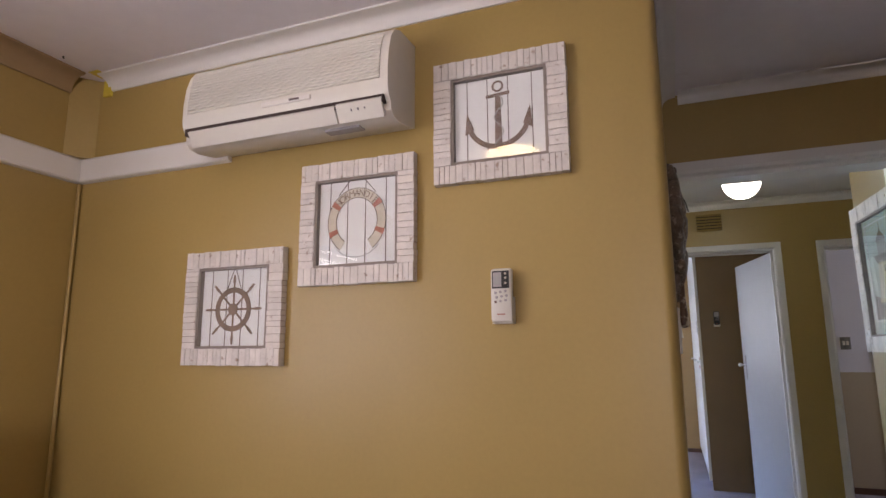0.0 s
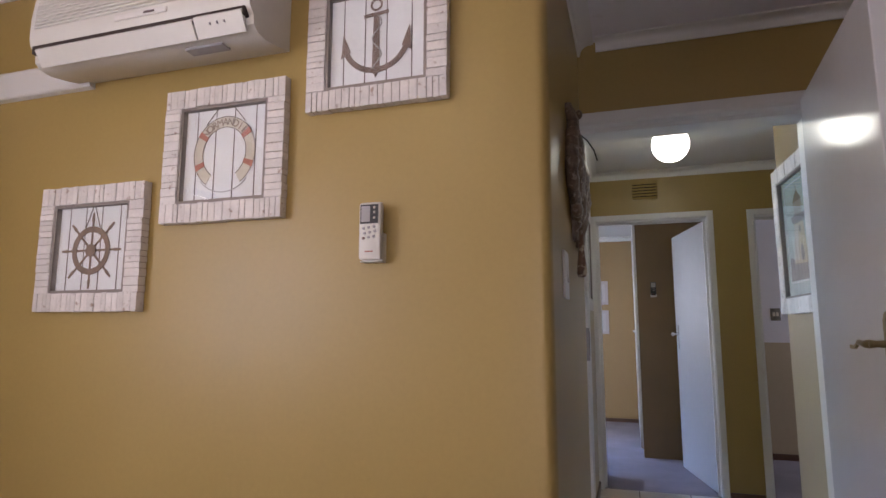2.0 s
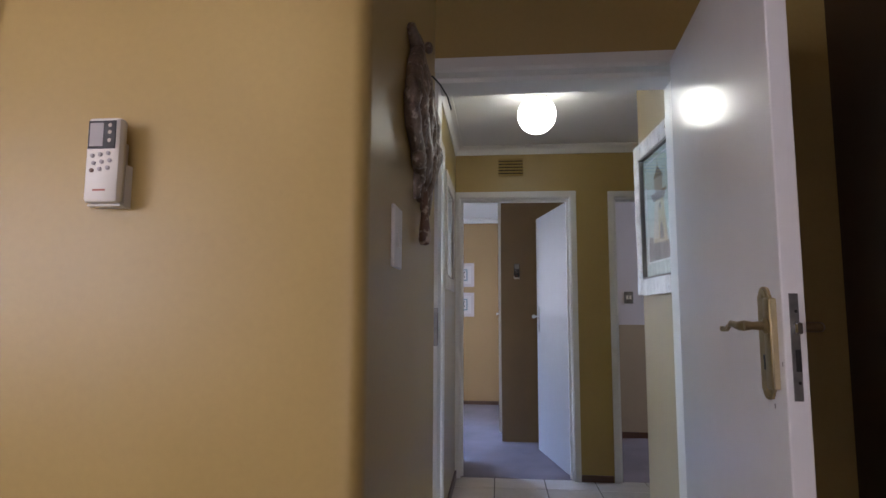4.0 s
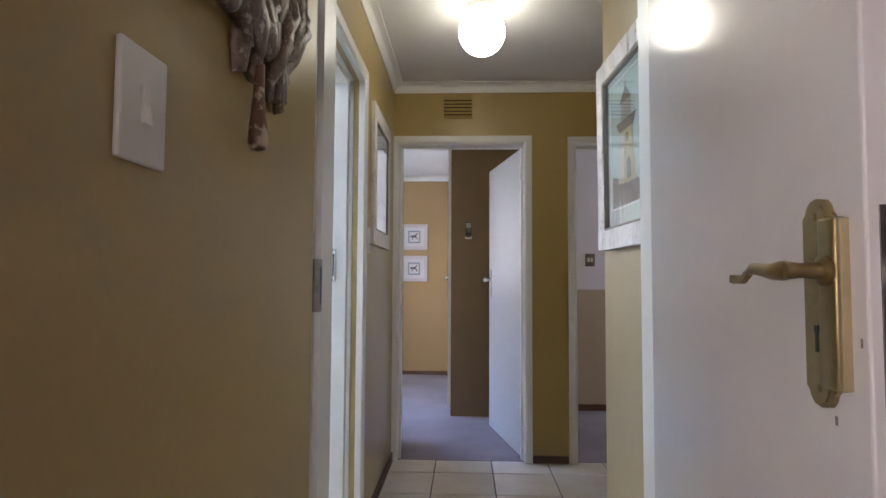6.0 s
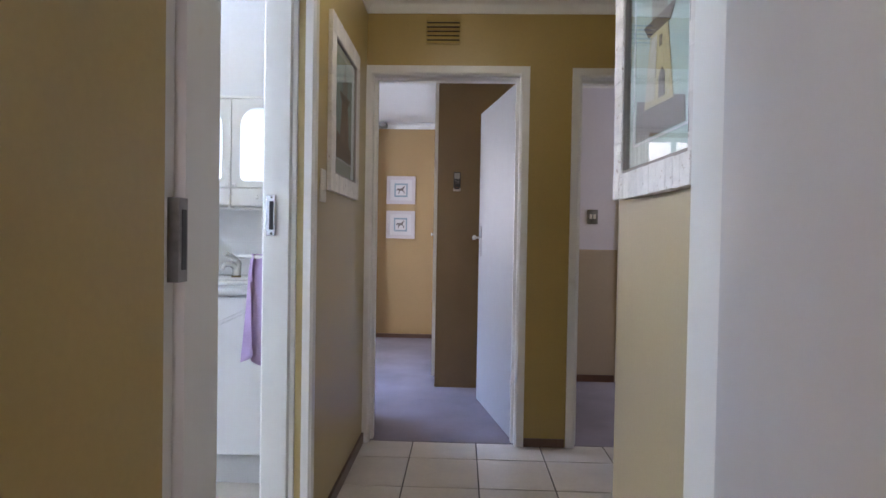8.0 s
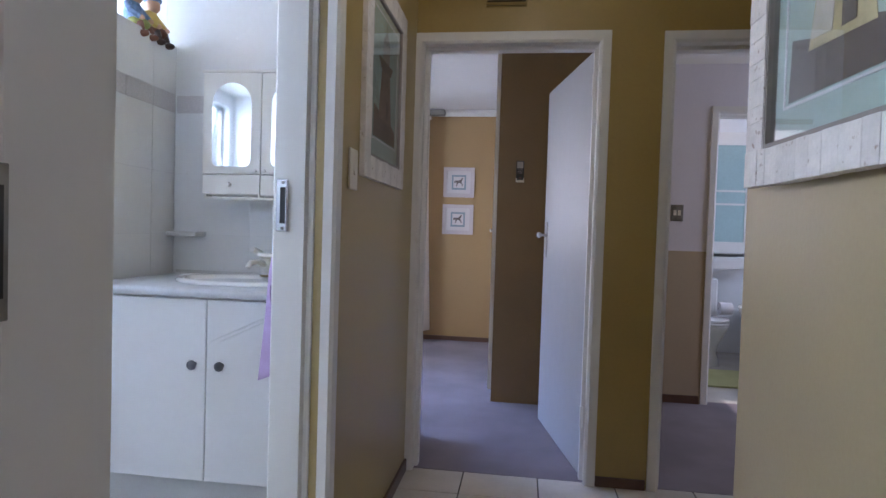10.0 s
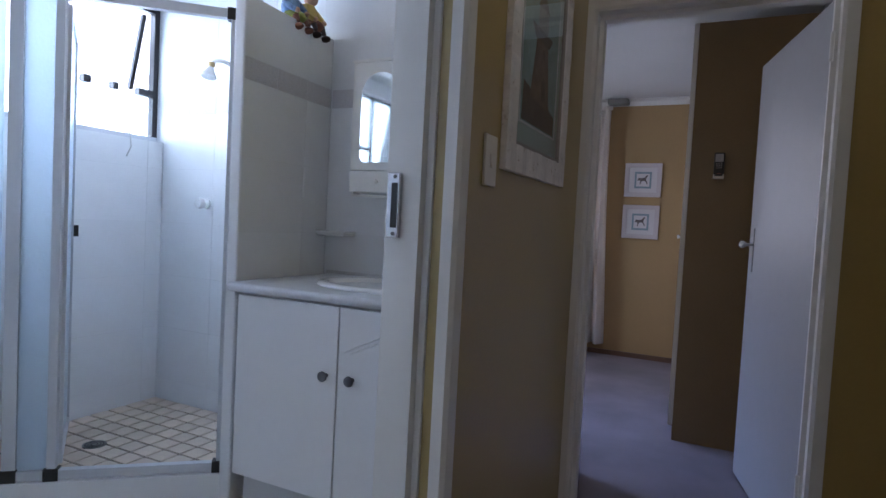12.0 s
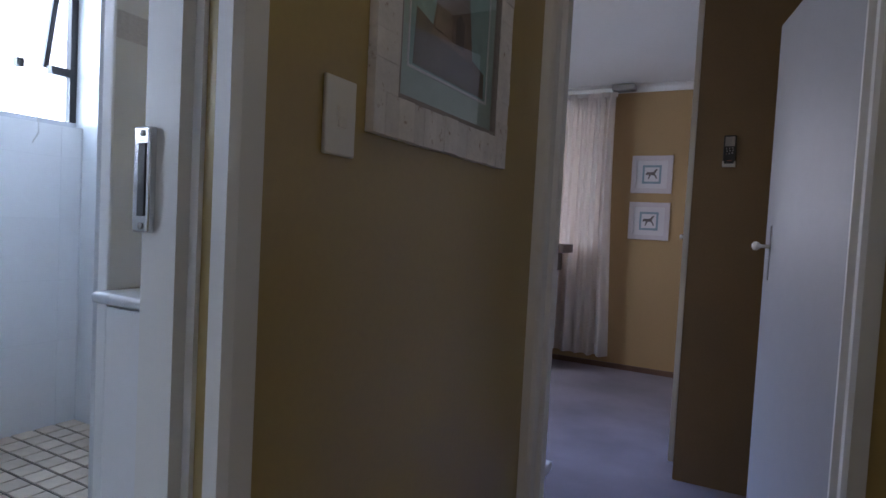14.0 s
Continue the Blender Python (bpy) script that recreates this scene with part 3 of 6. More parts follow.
DOLL = {"skin": material("doll_skin", (0.6, 0.36, 0.24), 0.5), "blue": material("doll_blue", (0.16, 0.27, 0.45), 0.6, spread=0.4, scale=60),
        "green": material("doll_green", (0.32, 0.36, 0.1), 0.6), "dark": material("doll_dark", (0.045, 0.022, 0.016), 0.4),
        "yellow": material("doll_yellow", (0.62, 0.44, 0.12), 0.6), "brown": material("doll_brown", (0.18, 0.07, 0.04), 0.6)}

# ---- lounge ----


def air_conditioner():
    x0, x1, w = -1.335, -0.578, 1.685
    ac = thing("air_conditioner", "cream wall air conditioner with ribbed grille", "air conditioner", (-0.95, w, 1.96))
    prof = [(0.0, 1.968), (0.06, 1.955), (0.115, 1.947), (0.15, 1.952), (0.166, 1.966), (0.168, 1.99), (0.184, 2.008), (0.19, 2.03), (0.19, 2.09),
            (0.183, 2.15), (0.169, 2.195), (0.147, 2.226), (0.11, 2.241), (0.0, 2.245)]
    bm = prism(bmesh.new(), [(w - d, z) for d, z in prof], x0, x1, YZ)
    bmesh.ops.bevel(bm, geom=[e for e in bm.edges if abs(e.verts[0].co.x - e.verts[1].co.x) < 1e-6 and e.calc_face_angle(0) > 1.2], offset=0.014, segments=3, affect="EDGES")
    part("casing", bm, AC_CREAM, ac, "aged cream casing", 35)
    for i in range(15):
        z = 2.06 + i * 0.0102
        d = np.interp(z, [2.03, 2.09, 2.15, 2.195, 2.21], [0.19, 0.19, 0.183, 0.169, 0.16])
        part("grille_rib", boxes(((x0 + 0.02, w - d - 0.0062, z - 0.0034), (x1 - 0.026, w - d + 0.01, z + 0.0034)), bevel=0.0014), AC_CREAM, ac)
    part("air_slot", boxes(((x0 + 0.012, w - 0.1875, 1.984), (x1 - 0.014, w - 0.16, 2.007))), DARK_BROWN, ac, "dark air outlet slot")
    lou = bmesh.new()
    prism(lou, [(w - 0.193, 1.99), (w - 0.188, 1.996), (w - 0.18, 1.994), (w - 0.162, 1.951), (w - 0.166, 1.947)], x0 + 0.03, x1 - 0.175, YZ)
    part("louvre", lou, AC_CREAM, ac, "hinged white air louvre")
    pan = bmesh.new()
    prism(pan, [(w - 0.194, 1.992), (w - 0.19, 1.998), (w - 0.18, 1.996), (w - 0.163, 1.95), (w - 0.168, 1.946)], x1 - 0.168, x1 - 0.02, YZ)
    part("control_panel", pan, AC_CREAM, ac, "white indicator panel")
    for i in range(3):
        x = x1 - 0.12 + i * 0.022
        part("indicator", boxes(((x, w - 0.1895, 1.972), (x + 0.0025, w - 0.175, 1.978))), PRINT_GREY, ac)
    part("badge", boxes(((x0 + 0.32, w - 0.195, 2.03), (x0 + 0.50, w - 0.186, 2.046)), bevel=0.003), AC_WHITE, ac, "raised maker's strip")
    part("badge_mark", boxes(((x0 + 0.425, w - 0.1965, 2.035), (x0 + 0.46, w - 0.194, 2.041))), PRINT_DARK, ac)
    part("rating_label", boxes(((x1 - 0.24, w - 0.135, 1.9425), (x1 - 0.12, w - 0.1, 1.951))), PRINT_GREY, ac, "worn silver rating label")


air_conditioner()


def tiny_box(name, lo, hi, mat, parent, bevel=0.0, label=""):
    return part(name, boxes((lo, hi), bevel=bevel), mat, parent, label)


def plank_frame(root, m, w, h, band, thick, step, seed):
    """The four whitewashed sides of a picture frame, each made of short cross planks; m takes (u, v, out) to the world."""
    rng = random.Random(seed)
    runs = ((0, w, 0, band, 0), (0, w, h - band, h, 0), (0, band, band, h - band, 1), (w - band, w, band, h - band, 1))
    for u0, u1, v0, v1, upright in runs:
        a, end = (v0, v1) if upright else (u0, u1)
        while a < end - 0.004:
            b = min(end, a + step * rng.uniform(0.7, 1.35))
            if end - b < step * 0.4:
                b = end
            o, g = rng.uniform(-0.0012, 0.0012), 0.0003 if step > 0.04 else 0.0007
            lo, hi = ((u0 + o, a + g), (u1 + o, b - g)) if upright else ((a + g, v0 + o), (b - g, v1 + o))
            bm = boxes(((lo[0], lo[1], 0), (hi[0], hi[1], thick + rng.uniform(-0.0016, 0.0012))), bevel=0.0011 if step < 0.04 else 0.0006)
            bm.transform(m)
            part("frame_slat", bm, WASHED, root)
            a = b
    back = boxes(((0.002, 0.002, 0), (w - 0.002, band - 0.002, thick - 0.0028)), ((0.002, h - band + 0.002, 0), (w - 0.002, h - 0.002, thick - 0.004)),
                 ((0.002, band - 0.002, 0), (band - 0.002, h - band + 0.002, thick - 0.004)), ((w - band + 0.002, band - 0.002, 0), (w - 0.002, h - band + 0.002, thick - 0.004)))
    back.transform(m)
    part("backing", back, WASHED if step > 0.04 else BARE_WOOD, root, "bare wood in the joints")
    inner = bmesh.new()
    for lo, hi in (((band, band), (w - band, band + 0.009)), ((band, h - band - 0.009), (w - band, h - band)), ((band, band + 0.009), (band + 0.009, h - band - 0.009)), ((w - band - 0.009, band + 0.009), (w - band, h - band - 0.009))):
        add_box(inner, (*lo, 0.002), (*hi, thick - 0.004))
    inner.transform(m)
    part("slip", inner, SLIP, root, "dark inner slip")


def flat(name, outline, depth, mat, root, m, thick=0.0012):
    bm = prism(bmesh.new(), outline, depth, depth + thick)
    bm.transform(m)
    return part(name, bm, mat, root)


def ring_outline(bm, c, r0, r1, a0, a1, depth, thick=0.0012, n=40):
    """A flat arc band."""
    pts = [(c[0] + r1 * math.cos(a0 + (a1 - a0) * i / n), c[1] + r1 * math.sin(a0 + (a1 - a0) * i / n)) for i in range(n + 1)]
    pts += [(c[0] + r0 * math.cos(a1 + (a0 - a1) * i / n), c[1] + r0 * math.sin(a1 + (a0 - a1) * i / n)) for i in range(n + 1)]
    lo = [bm.verts.new((x, y, depth)) for x, y in pts]
    hi = [bm.verts.new((x, y, depth + thick)) for x, y in pts]
    k = len(pts)
    for i in range(n):
        bm.faces.new((hi[i], hi[i + 1], hi[k - 2 - i], hi[k - 1 - i]))
    for i in range(k):
        bm.faces.new((lo[i], lo[(i + 1) % k], hi[(i + 1) % k], hi[i]))
    return bm


def bar_outline(a, b, w0, w1=None):
    a, b = Vector(a), Vector(b)
    d = (b - a).normalized()
    n = Vector((-d.y, d.x))
    w1 = w0 if w1 is None else w1
    return [tuple(a + n * w0), tuple(a - n * w0), tuple(b - n * w1), tuple(b + n * w1)]


def lettering(text, size, mat, root, m, name="lettering"):
    cu = bpy.data.curves.new(name, "FONT")
    cu.body, cu.size, cu.align_x, cu.extrude = text, size, "CENTER", 0.0004
    tmp = bpy.data.objects.new("tmp_text", cu)
    scene.collection.objects.link(tmp)
    bpy.context.view_layer.update()
    me = bpy.data.meshes.new_from_object(tmp)
    bpy.data.objects.remove(tmp)
    me.name = name
    me.transform(m)
    me.materials.append(mat)
    ob = new(name, me)
    ob.parent, ob.matrix_parent_inverse = root, Matrix.Translation(-root.location)
    return ob


def wall_picture(x, z, w, h, y, label, seed, turn=0.0):
    """A plank-framed picture on the lounge's north wall with its lower left corner at x, z."""
    root = thing("picture", label, "picture", (x + w / 2, y, z), "nautical pictures")
    m = Matrix.Translation((x, y, z)) @ Matrix.Rotation(radians(turn), 4, "Y") @ Matrix.Rotation(radians(90), 4, "X")
    band = 0.055
    plank_frame(root, m, w, h, band, 0.028, 0.021, seed)
    bm = boxes(((band, band, 0.001), (w - band, h - band, 0.006)))
    bm.transform(m)
    part("print", bm, PAPER, root, "print of white planks")
    for k in (0.14, 0.37, 0.60, 0.86):
        u = band + 0.009 + k * (w - 2 * band - 0.018)
        flat("plank_line", [(u - 0.0016, band), (u + 0.0016, band), (u + 0.0012, h - band), (u - 0.0012, h - band)], 0.006, PRINT_DARK, root, m, 0.0008)
    g = boxes(((band + 0.008, band + 0.008, 0.014), (w - band - 0.008, h - band - 0.008, 0.0165)))
    g.transform(m)
    gl = part("glass", g, PANE, root, "clear picture glass")
    gl.visible_shadow = False
    return root, m


WALL_Y = 1.683
root, m = wall_picture(-1.433, 1.239, 0.403, 0.383, WALL_Y, "whitewashed plank frame with a ship's wheel print", 3)
cx, cy = 0.196, 0.185
wheel = bmesh.new()
ring_outline(wheel, (cx, cy), 0.056, 0.074, 0, 2 * math.pi, 0.0078)
wheel.transform(m)
part("wheel_rim", wheel, PRINT_BROWN, root)
for i in range(8):
    a = i * math.pi / 4
    flat("spoke", bar_outline((cx, cy), (cx + 0.112 * math.cos(a), cy + 0.112 * math.sin(a)), 0.0035, 0.003), 0.0068, PRINT_BROWN, root, m)
    flat("spoke_grip", bar_outline((cx + 0.09 * math.cos(a), cy + 0.09 * math.sin(a)), (cx + 0.116 * math.cos(a), cy + 0.116 * math.sin(a)), 0.0055, 0.003), 0.0072, PRINT_BROWN, root, m)
flat("hub", [(cx + 0.02 * math.cos(t * math.pi / 8), cy + 0.02 * math.sin(t * math.pi / 8)) for t in range(16)], 0.0086, PRINT_BROWN, root, m)
for s in (-1, 1):
    flat("hanging_cord", bar_outline((cx, cy + 0.145), (cx + s * 0.028, cy + 0.07), 0.0012), 0.0066, PRINT_DARK, root, m)

root, m = wall_picture(-0.972, 1.487, 0.405, 0.396, WALL_Y, "whitewashed plank frame with a lifebuoy print", 5)
cx, cy = 0.2, 0.2
A0, A1 = radians(-56), radians(236)
m = m @ Matrix.Translation((cx * -0.1, cy * -0.14, 0)) @ Matrix.Diagonal((1.1, 1.14, 1, 1))   # a buoy taller than wide
buoy = bmesh.new()
ring_outline(buoy, (cx, cy), 0.066, 0.094, A0, A1, 0.0074)
buoy.transform(m)
part("buoy_ring", buoy, PRINT_CREAM, root)
edge = bmesh.new()
for r in (0.0655, 0.093):
    ring_outline(edge, (cx, cy), r, r + 0.002, A0, A1, 0.0086, 0.0005)
edge.transform(m)
part("buoy_outline", edge, PRINT_DARK, root)
for a in (-22, 35, 145, 202):
    band_ = bmesh.new()
    ring_outline(band_, (cx, cy), 0.065, 0.095, radians(a - 5), radians(a + 5), 0.0088, n=4)
    band_.transform(m)
    part("buoy_band", band_, PRINT_RED, root)
for i, ch in enumerate("NORMANDIE"):
    a = radians(138 - i * 96 / 8)
    lettering(ch, 0.027, PRINT_BROWN, root, m @ Matrix.Translation((cx + 0.071 * math.cos(a), cy + 0.071 * math.sin(a), 0.0092)) @ Matrix.Rotation(a - math.pi / 2, 4, "Z"))
for s in (-1, 1):
    flat("hanging_cord", bar_outline((cx, cy + 0.145), (cx + s * 0.06, cy + 0.078), 0.0012), 0.0066, PRINT_DARK, root, m)
rope = bmesh.new()
ring_outline(rope, (cx, cy - 0.005), 0.094, 0.0965, radians(222), radians(318), 0.0066, n=20)
rope.transform(m)
part("rope", rope, PRINT_GREY, root)

root, m = wall_picture(-0.503, 1.768, 0.402, 0.381, WALL_Y, "whitewashed plank frame with an anchor print", 7)
cx, cy = 0.198, 0.19
flat("anchor_shank", bar_outline((cx, cy - 0.085), (cx, cy + 0.075), 0.011, 0.008), 0.007, PRINT_BROWN, root, m)
flat("anchor_stock", bar_outline((cx - 0.036, cy + 0.068), (cx + 0.036, cy + 0.074), 0.005, 0.005), 0.0082, PRINT_BROWN, root, m)
for r0, r1, c, a, b_ in ((0.012, 0.018, (cx, cy + 0.098), 0, 2 * math.pi), (0.086, 0.101, (cx, cy + 0.006), radians(202), radians(338))):
    bm = bmesh.new()
    ring_outline(bm, c, r0, r1, a, b_, 0.0078)
    bm.transform(m)
    part("anchor_ring" if r1 < 0.05 else "anchor_arms", bm, PRINT_BROWN, root)
for s in (-1, 1):
    flat("anchor_fluke", [(cx + s * 0.074, cy - 0.028), (cx + s * 0.102, cy - 0.044), (cx + s * 0.096, cy + 0.026)][::s], 0.0086, PRINT_BROWN, root, m)
flat("anchor_tip", [(cx - 0.014, cy - 0.085), (cx, cy - 0.108), (cx + 0.014, cy - 0.085)], 0.0086, PRINT_BROWN, root, m)
bm = bmesh.new()
tube(bm, [(cx + 0.002 + 0.014 * math.sin(i * 0.9), cy + 0.07 - i * 0.013, 0.008) for i in range(13)], 0.0018, 6)
bm.transform(m)
part("anchor_rope", bm, PRINT_GREY, root)


def remote(root, m, body, face):
    """A handset with screen and keys, 0.065 wide and 0.15 high."""
    bm = boxes(((0, 0, 0.012), (0.062, 0.148, 0.03)), bevel=0.0085)
    bm.transform(m)
    part("handset", bm, body, root, smooth=40)
    for lo, hi, mat, nm in (((0.007, 0.092, 0.03), (0.055, 0.14, 0.0315), face, "screen_surround"), ((0.01, 0.096, 0.0315), (0.034, 0.136, 0.032), PRINT_GREY, "screen")):
        bm = boxes((lo, hi))
        bm.transform(m)
        part(nm, bm, mat, root)
    for k, (u, v) in enumerate([(0.045, 0.132), (0.045, 0.12), (0.045, 0.106)] + [(0.016 + 0.014 * i + 0.003 * (j == 1), 0.08 - 0.0125 * j + 0.002 * i) for i in range(3) for j in range(3)]):
        bm = lathe(bmesh.new(), [(0.0036, 0.0295), (0.0036, 0.0315), (0.0028, 0.032), (0, 0.032)], 10, Matrix.Translation((u, v, 0)))
        bm.transform(m)
        part("key", bm, PRINT_CREAM if k < 3 else PRINT_BROWN if k == 5 else PRINT_GREY, root)
    bm = boxes(((0.02, 0.02, 0.03), (0.042, 0.023, 0.0305)))
    bm.transform(m)
    part("maker_mark", bm, PRINT_RED, root)
    bm = boxes(((0.002, -0.003, 0), (0.06, 0.07, 0.0125)), ((0.002, -0.003, 0.0125), (0.06, 0.0, 0.02)), ((0.012, 0.07, 0), (0.05, 0.11, 0.0125)))
    bm.transform(m)
    part("wall_cradle", bm, body, root, "cradle fixed to the wall")


r = thing("remote_control", "cream air conditioner remote in a wall cradle", "remote control", (-0.29, 1.685, 1.363))
remote(r, Matrix.Translation((-0.331, 1.685, 1.359)) @ Matrix.Rotation(radians(90), 4, "X") @ Matrix.Scale(1.42, 4, (0, 0, 1)), AC_CREAM, BLACK)


def switch_plate(label, w, h, m, mat, rockers, at, plate_mat=None):
    root = thing("light_switch", label, "light switch", at)
    bm = boxes(((0, 0, 0), (w, h, 0.008)), bevel=0.003)
    bm.transform(m)
    part("plate", bm, plate_mat or mat, root)
    for u0, v0, u1, v1 in rockers:
        bm = prism(bmesh.new(), [(v0, 0.007), (v1, 0.007), (v1, 0.0095), ((v0 + v1) / 2, 0.0105), (v0, 0.014)], u0, u1, Matrix(((0, 0, 1, 0), (1, 0, 0, 0), (0, 1, 0, 0), (0, 0, 0, 1))))
        bm.transform(m)
        part("rocker", bm, mat, root)
    return root


def on_east_face(x, y, z):
    """A wall facing +x: u runs along +y, v up, out along +x."""
    return Matrix(((0, 0, 1, x), (1, 0, 0, y), (0, 1, 0, z), (0, 0, 0, 1)))


def on_south_face(x, y, z):
    """A wall facing -y: u runs along +x, v up, out along -y."""
    return Matrix(((1, 0, 0, x), (0, 0, -1, y), (0, 1, 0, z), (0, 0, 0, 1)))


switch_plate("white single light switch on the mustard wall", 0.094, 0.13, on_east_face(0.1452, 1.906, 1.272), SWITCH, [(0.04, 0.045, 0.055, 0.088)], (0.145, 1.95, 1.263))
switch_plate("white single light switch beside the framed print", 0.078, 0.125, on_east_face(0.0455, 4.038, 1.272), SWITCH, [(0.03, 0.045, 0.048, 0.08)], (0.03, 4.066, 1.27))
switch_plate("dark metal switch plate with two white rockers", 0.085, 0.115, on_south_face(1.593, 6.6, 1.277), SWITCH, [(0.018, 0.04, 0.038, 0.078), (0.047, 0.04, 0.067, 0.078)], (1.635, 6.6, 1.277), STEEL)

# carved hanging on the passage wall
orn = thing("wall_carving", "gnarled silver-brown driftwood carving hung on the wall", "wall carving", (0.15, 2.33, 1.45))
rng = random.Random(11)
for k in range(22):
    bm = bmesh.new()
    top_y, low_y = 2.21 + rng.uniform(-0.15, 0.2), 2.31 + rng.uniform(-0.1, 0.12)
    zt, zb = rng.uniform(1.74, 1.885), rng.uniform(1.455, 1.54)
    pts, rad, ph = [], [], rng.uniform(0, 6.3)
    for i in range(12):
        t = i / 11
        bulge = 0.12 * math.sin(math.pi * min(1, t * 1.15)) * (1 if k % 2 else -1)
        pts.append((0.158 + 0.014 * math.sin(math.pi * t) + 0.007 * math.sin(ph + 7 * t), top_y * (1 - t) + low_y * t + bulge * (0.9 if k % 2 else 1.1), zt * (1 - t) + zb * t))
        rad.append(0.012 + 0.02 * math.sin(math.pi * (0.1 + 0.85 * t)) * rng.uniform(0.6, 1.2))
    tube(bm, pts, rad, 9)
    for v in bm.verts:
        v.co += Vector((0.007, 0.012, 0.014)) * noise.noise(v.co * 24)
        v.co.x = max(0.148 + (v.co.x - 0.148) * 0.8, 0.1475)
    part("carved_strand", bm, CARVED, orn, smooth=60)
for c, rr in (((0.172, 2.12, 1.55), 0.026), ((0.17, 2.16, 1.57), 0.022), ((0.172, 2.3, 1.92), 0.018)):
    bm = bmesh.new()
    bmesh.ops.create_icosphere(bm, subdivisions=3, radius=rr, matrix=Matrix.Translation(c) @ Matrix.Diagonal((0.7, 1.1, 0.9, 1)))
    part("burl", bm, CARVED, orn, "rounded knot", 80)
bm = lathe(bmesh.new(), [(0, 1.355), (0.012, 1.358), (0.0165, 1.37), (0.016, 1.388), (0.012, 1.42), (0.009, 1.45), (0.009, 1.5), (0, 1.505)], 16, Matrix.Translation((0.17, 2.258, 0)))
part("hanging_club", bm, CLUB_WOOD, orn, "spotted brown wooden club", 60)
part("wire", tube(bmesh.new(), [(0.17, 2.4, 1.88), (0.19, 2.44, 1.87), (0.21, 2.48, 1.845), (0.22, 2.5, 1.81)], 0.0025, 6), BLACK, orn, "thin dark wire")

# corner: boxed chase, cable, tape and armchair
structure("trim_corner_chase", prism(bmesh.new(), [(-2.05, 1.60), (-1.985, 1.685), (-2.05, 1.685)], 2.05, C1), MUSTARD, "narrow boxed corner above the rail")
cable = to_object("wall_cable", tube(bmesh.new(), [(-2.036, 1.672, 1.946), (-2.037, 1.673, 1.5), (-2.035, 1.671, 1.0), (-2.037, 1.673, 0.5), (-2.036, 1.672, 0.0)], 0.008, 8), MUSTARD, 60)
tagged(cable, "painted cable running down the wall corner", "cable")
tape = to_object("masking_tape", boxes(((-1.955, 1.60, C1 - 0.0035), (-1.905, 1.66, C1 - 0.001)), ((-1.955, 1.672, C1 - 0.075), (-1.915, 1.683, C1 - 0.004))), YELLOW)
tagged(tape, "strip of yellow masking tape on the ceiling edge", "tape")
for k, (px_, py_) in enumerate(((-1.86, 1.18), (-1.84, 1.15), (-1.93, 1.48))):
    hook = to_object("ceiling_hook", tube(bmesh.new(), [(px_, py_, C1 - 0.001), (px_, py_, C1 - 0.006), (px_ + 0.012, py_ - 0.01, C1 - 0.008)], 0.0035, 6), BLACK)
    tagged(hook, "tiny black hook screwed into the ceiling", "hook", "ceiling hooks")
chair = thing("armchair", "off-white upholstered armchair in the room corner", "armchair", (-1.7, 0.95, 0))
part("backrest", boxes(((-1.99, 0.55, 0.3), (-1.78, 1.33, 1.03)), bevel=0.07), CHAIR_WHITE, chair, smooth=50)
part("seat", boxes(((-1.8, 0.62, 0.22), (-1.2, 1.26, 0.44)), bevel=0.05), CHAIR_WHITE, chair, smooth=50)
for y0 in (0.52, 1.24):
    part("armrest", boxes(((-1.9, y0, 0.12), (-1.22, y0 + 0.12, 0.6)), bevel=0.05), CHAIR_WHITE, chair, smooth=50)
for x0 in (-1.9, -1.28):
    for y0 in (0.58, 1.26):
        part("leg", boxes(((x0, y0, 0), (x0 + 0.04, y0 + 0.04, 0.24)), bevel=0.004), DARK_WOOD, chair)

# lounge window
win = thing("window_1", "white framed lounge window with a top light", "window", (-2.1, -0.75, 0.95), kind="structure")
fr = bmesh.new()
for lo, hi in (((-2.13, -1.85, 0.95), (-2.08, 0.35, 1.0)), ((-2.13, -1.85, 2.02), (-2.08, 0.35, 2.07)), ((-2.13, -1.85, 1.0), (-2.08, -1.8, 2.02)), ((-2.13, 0.3, 1.0), (-2.08, 0.35, 2.02)),
               ((-2.13, -1.8, 1.93), (-2.08, 0.3, 1.96)), ((-2.13, -0.77, 1.0), (-2.08, -0.73, 2.02))):
    add_box(fr, lo, hi)
part("window_frame", fr, ENAMEL, win)
for lo, hi in (((-2.108, -1.8, 1.0), (-2.104, -0.77, 2.02)), ((-2.108, -0.73, 1.0), (-2.104, 0.3, 2.02))):
    g = part("pane", boxes((lo, hi)), PANE, win)
    g.visible_shadow = False

# ---- door furniture ----


def fx(y):
    """The face of the open leaf."""
    return 0.943 - (2.69 - y) * math.tan(radians(4.1))


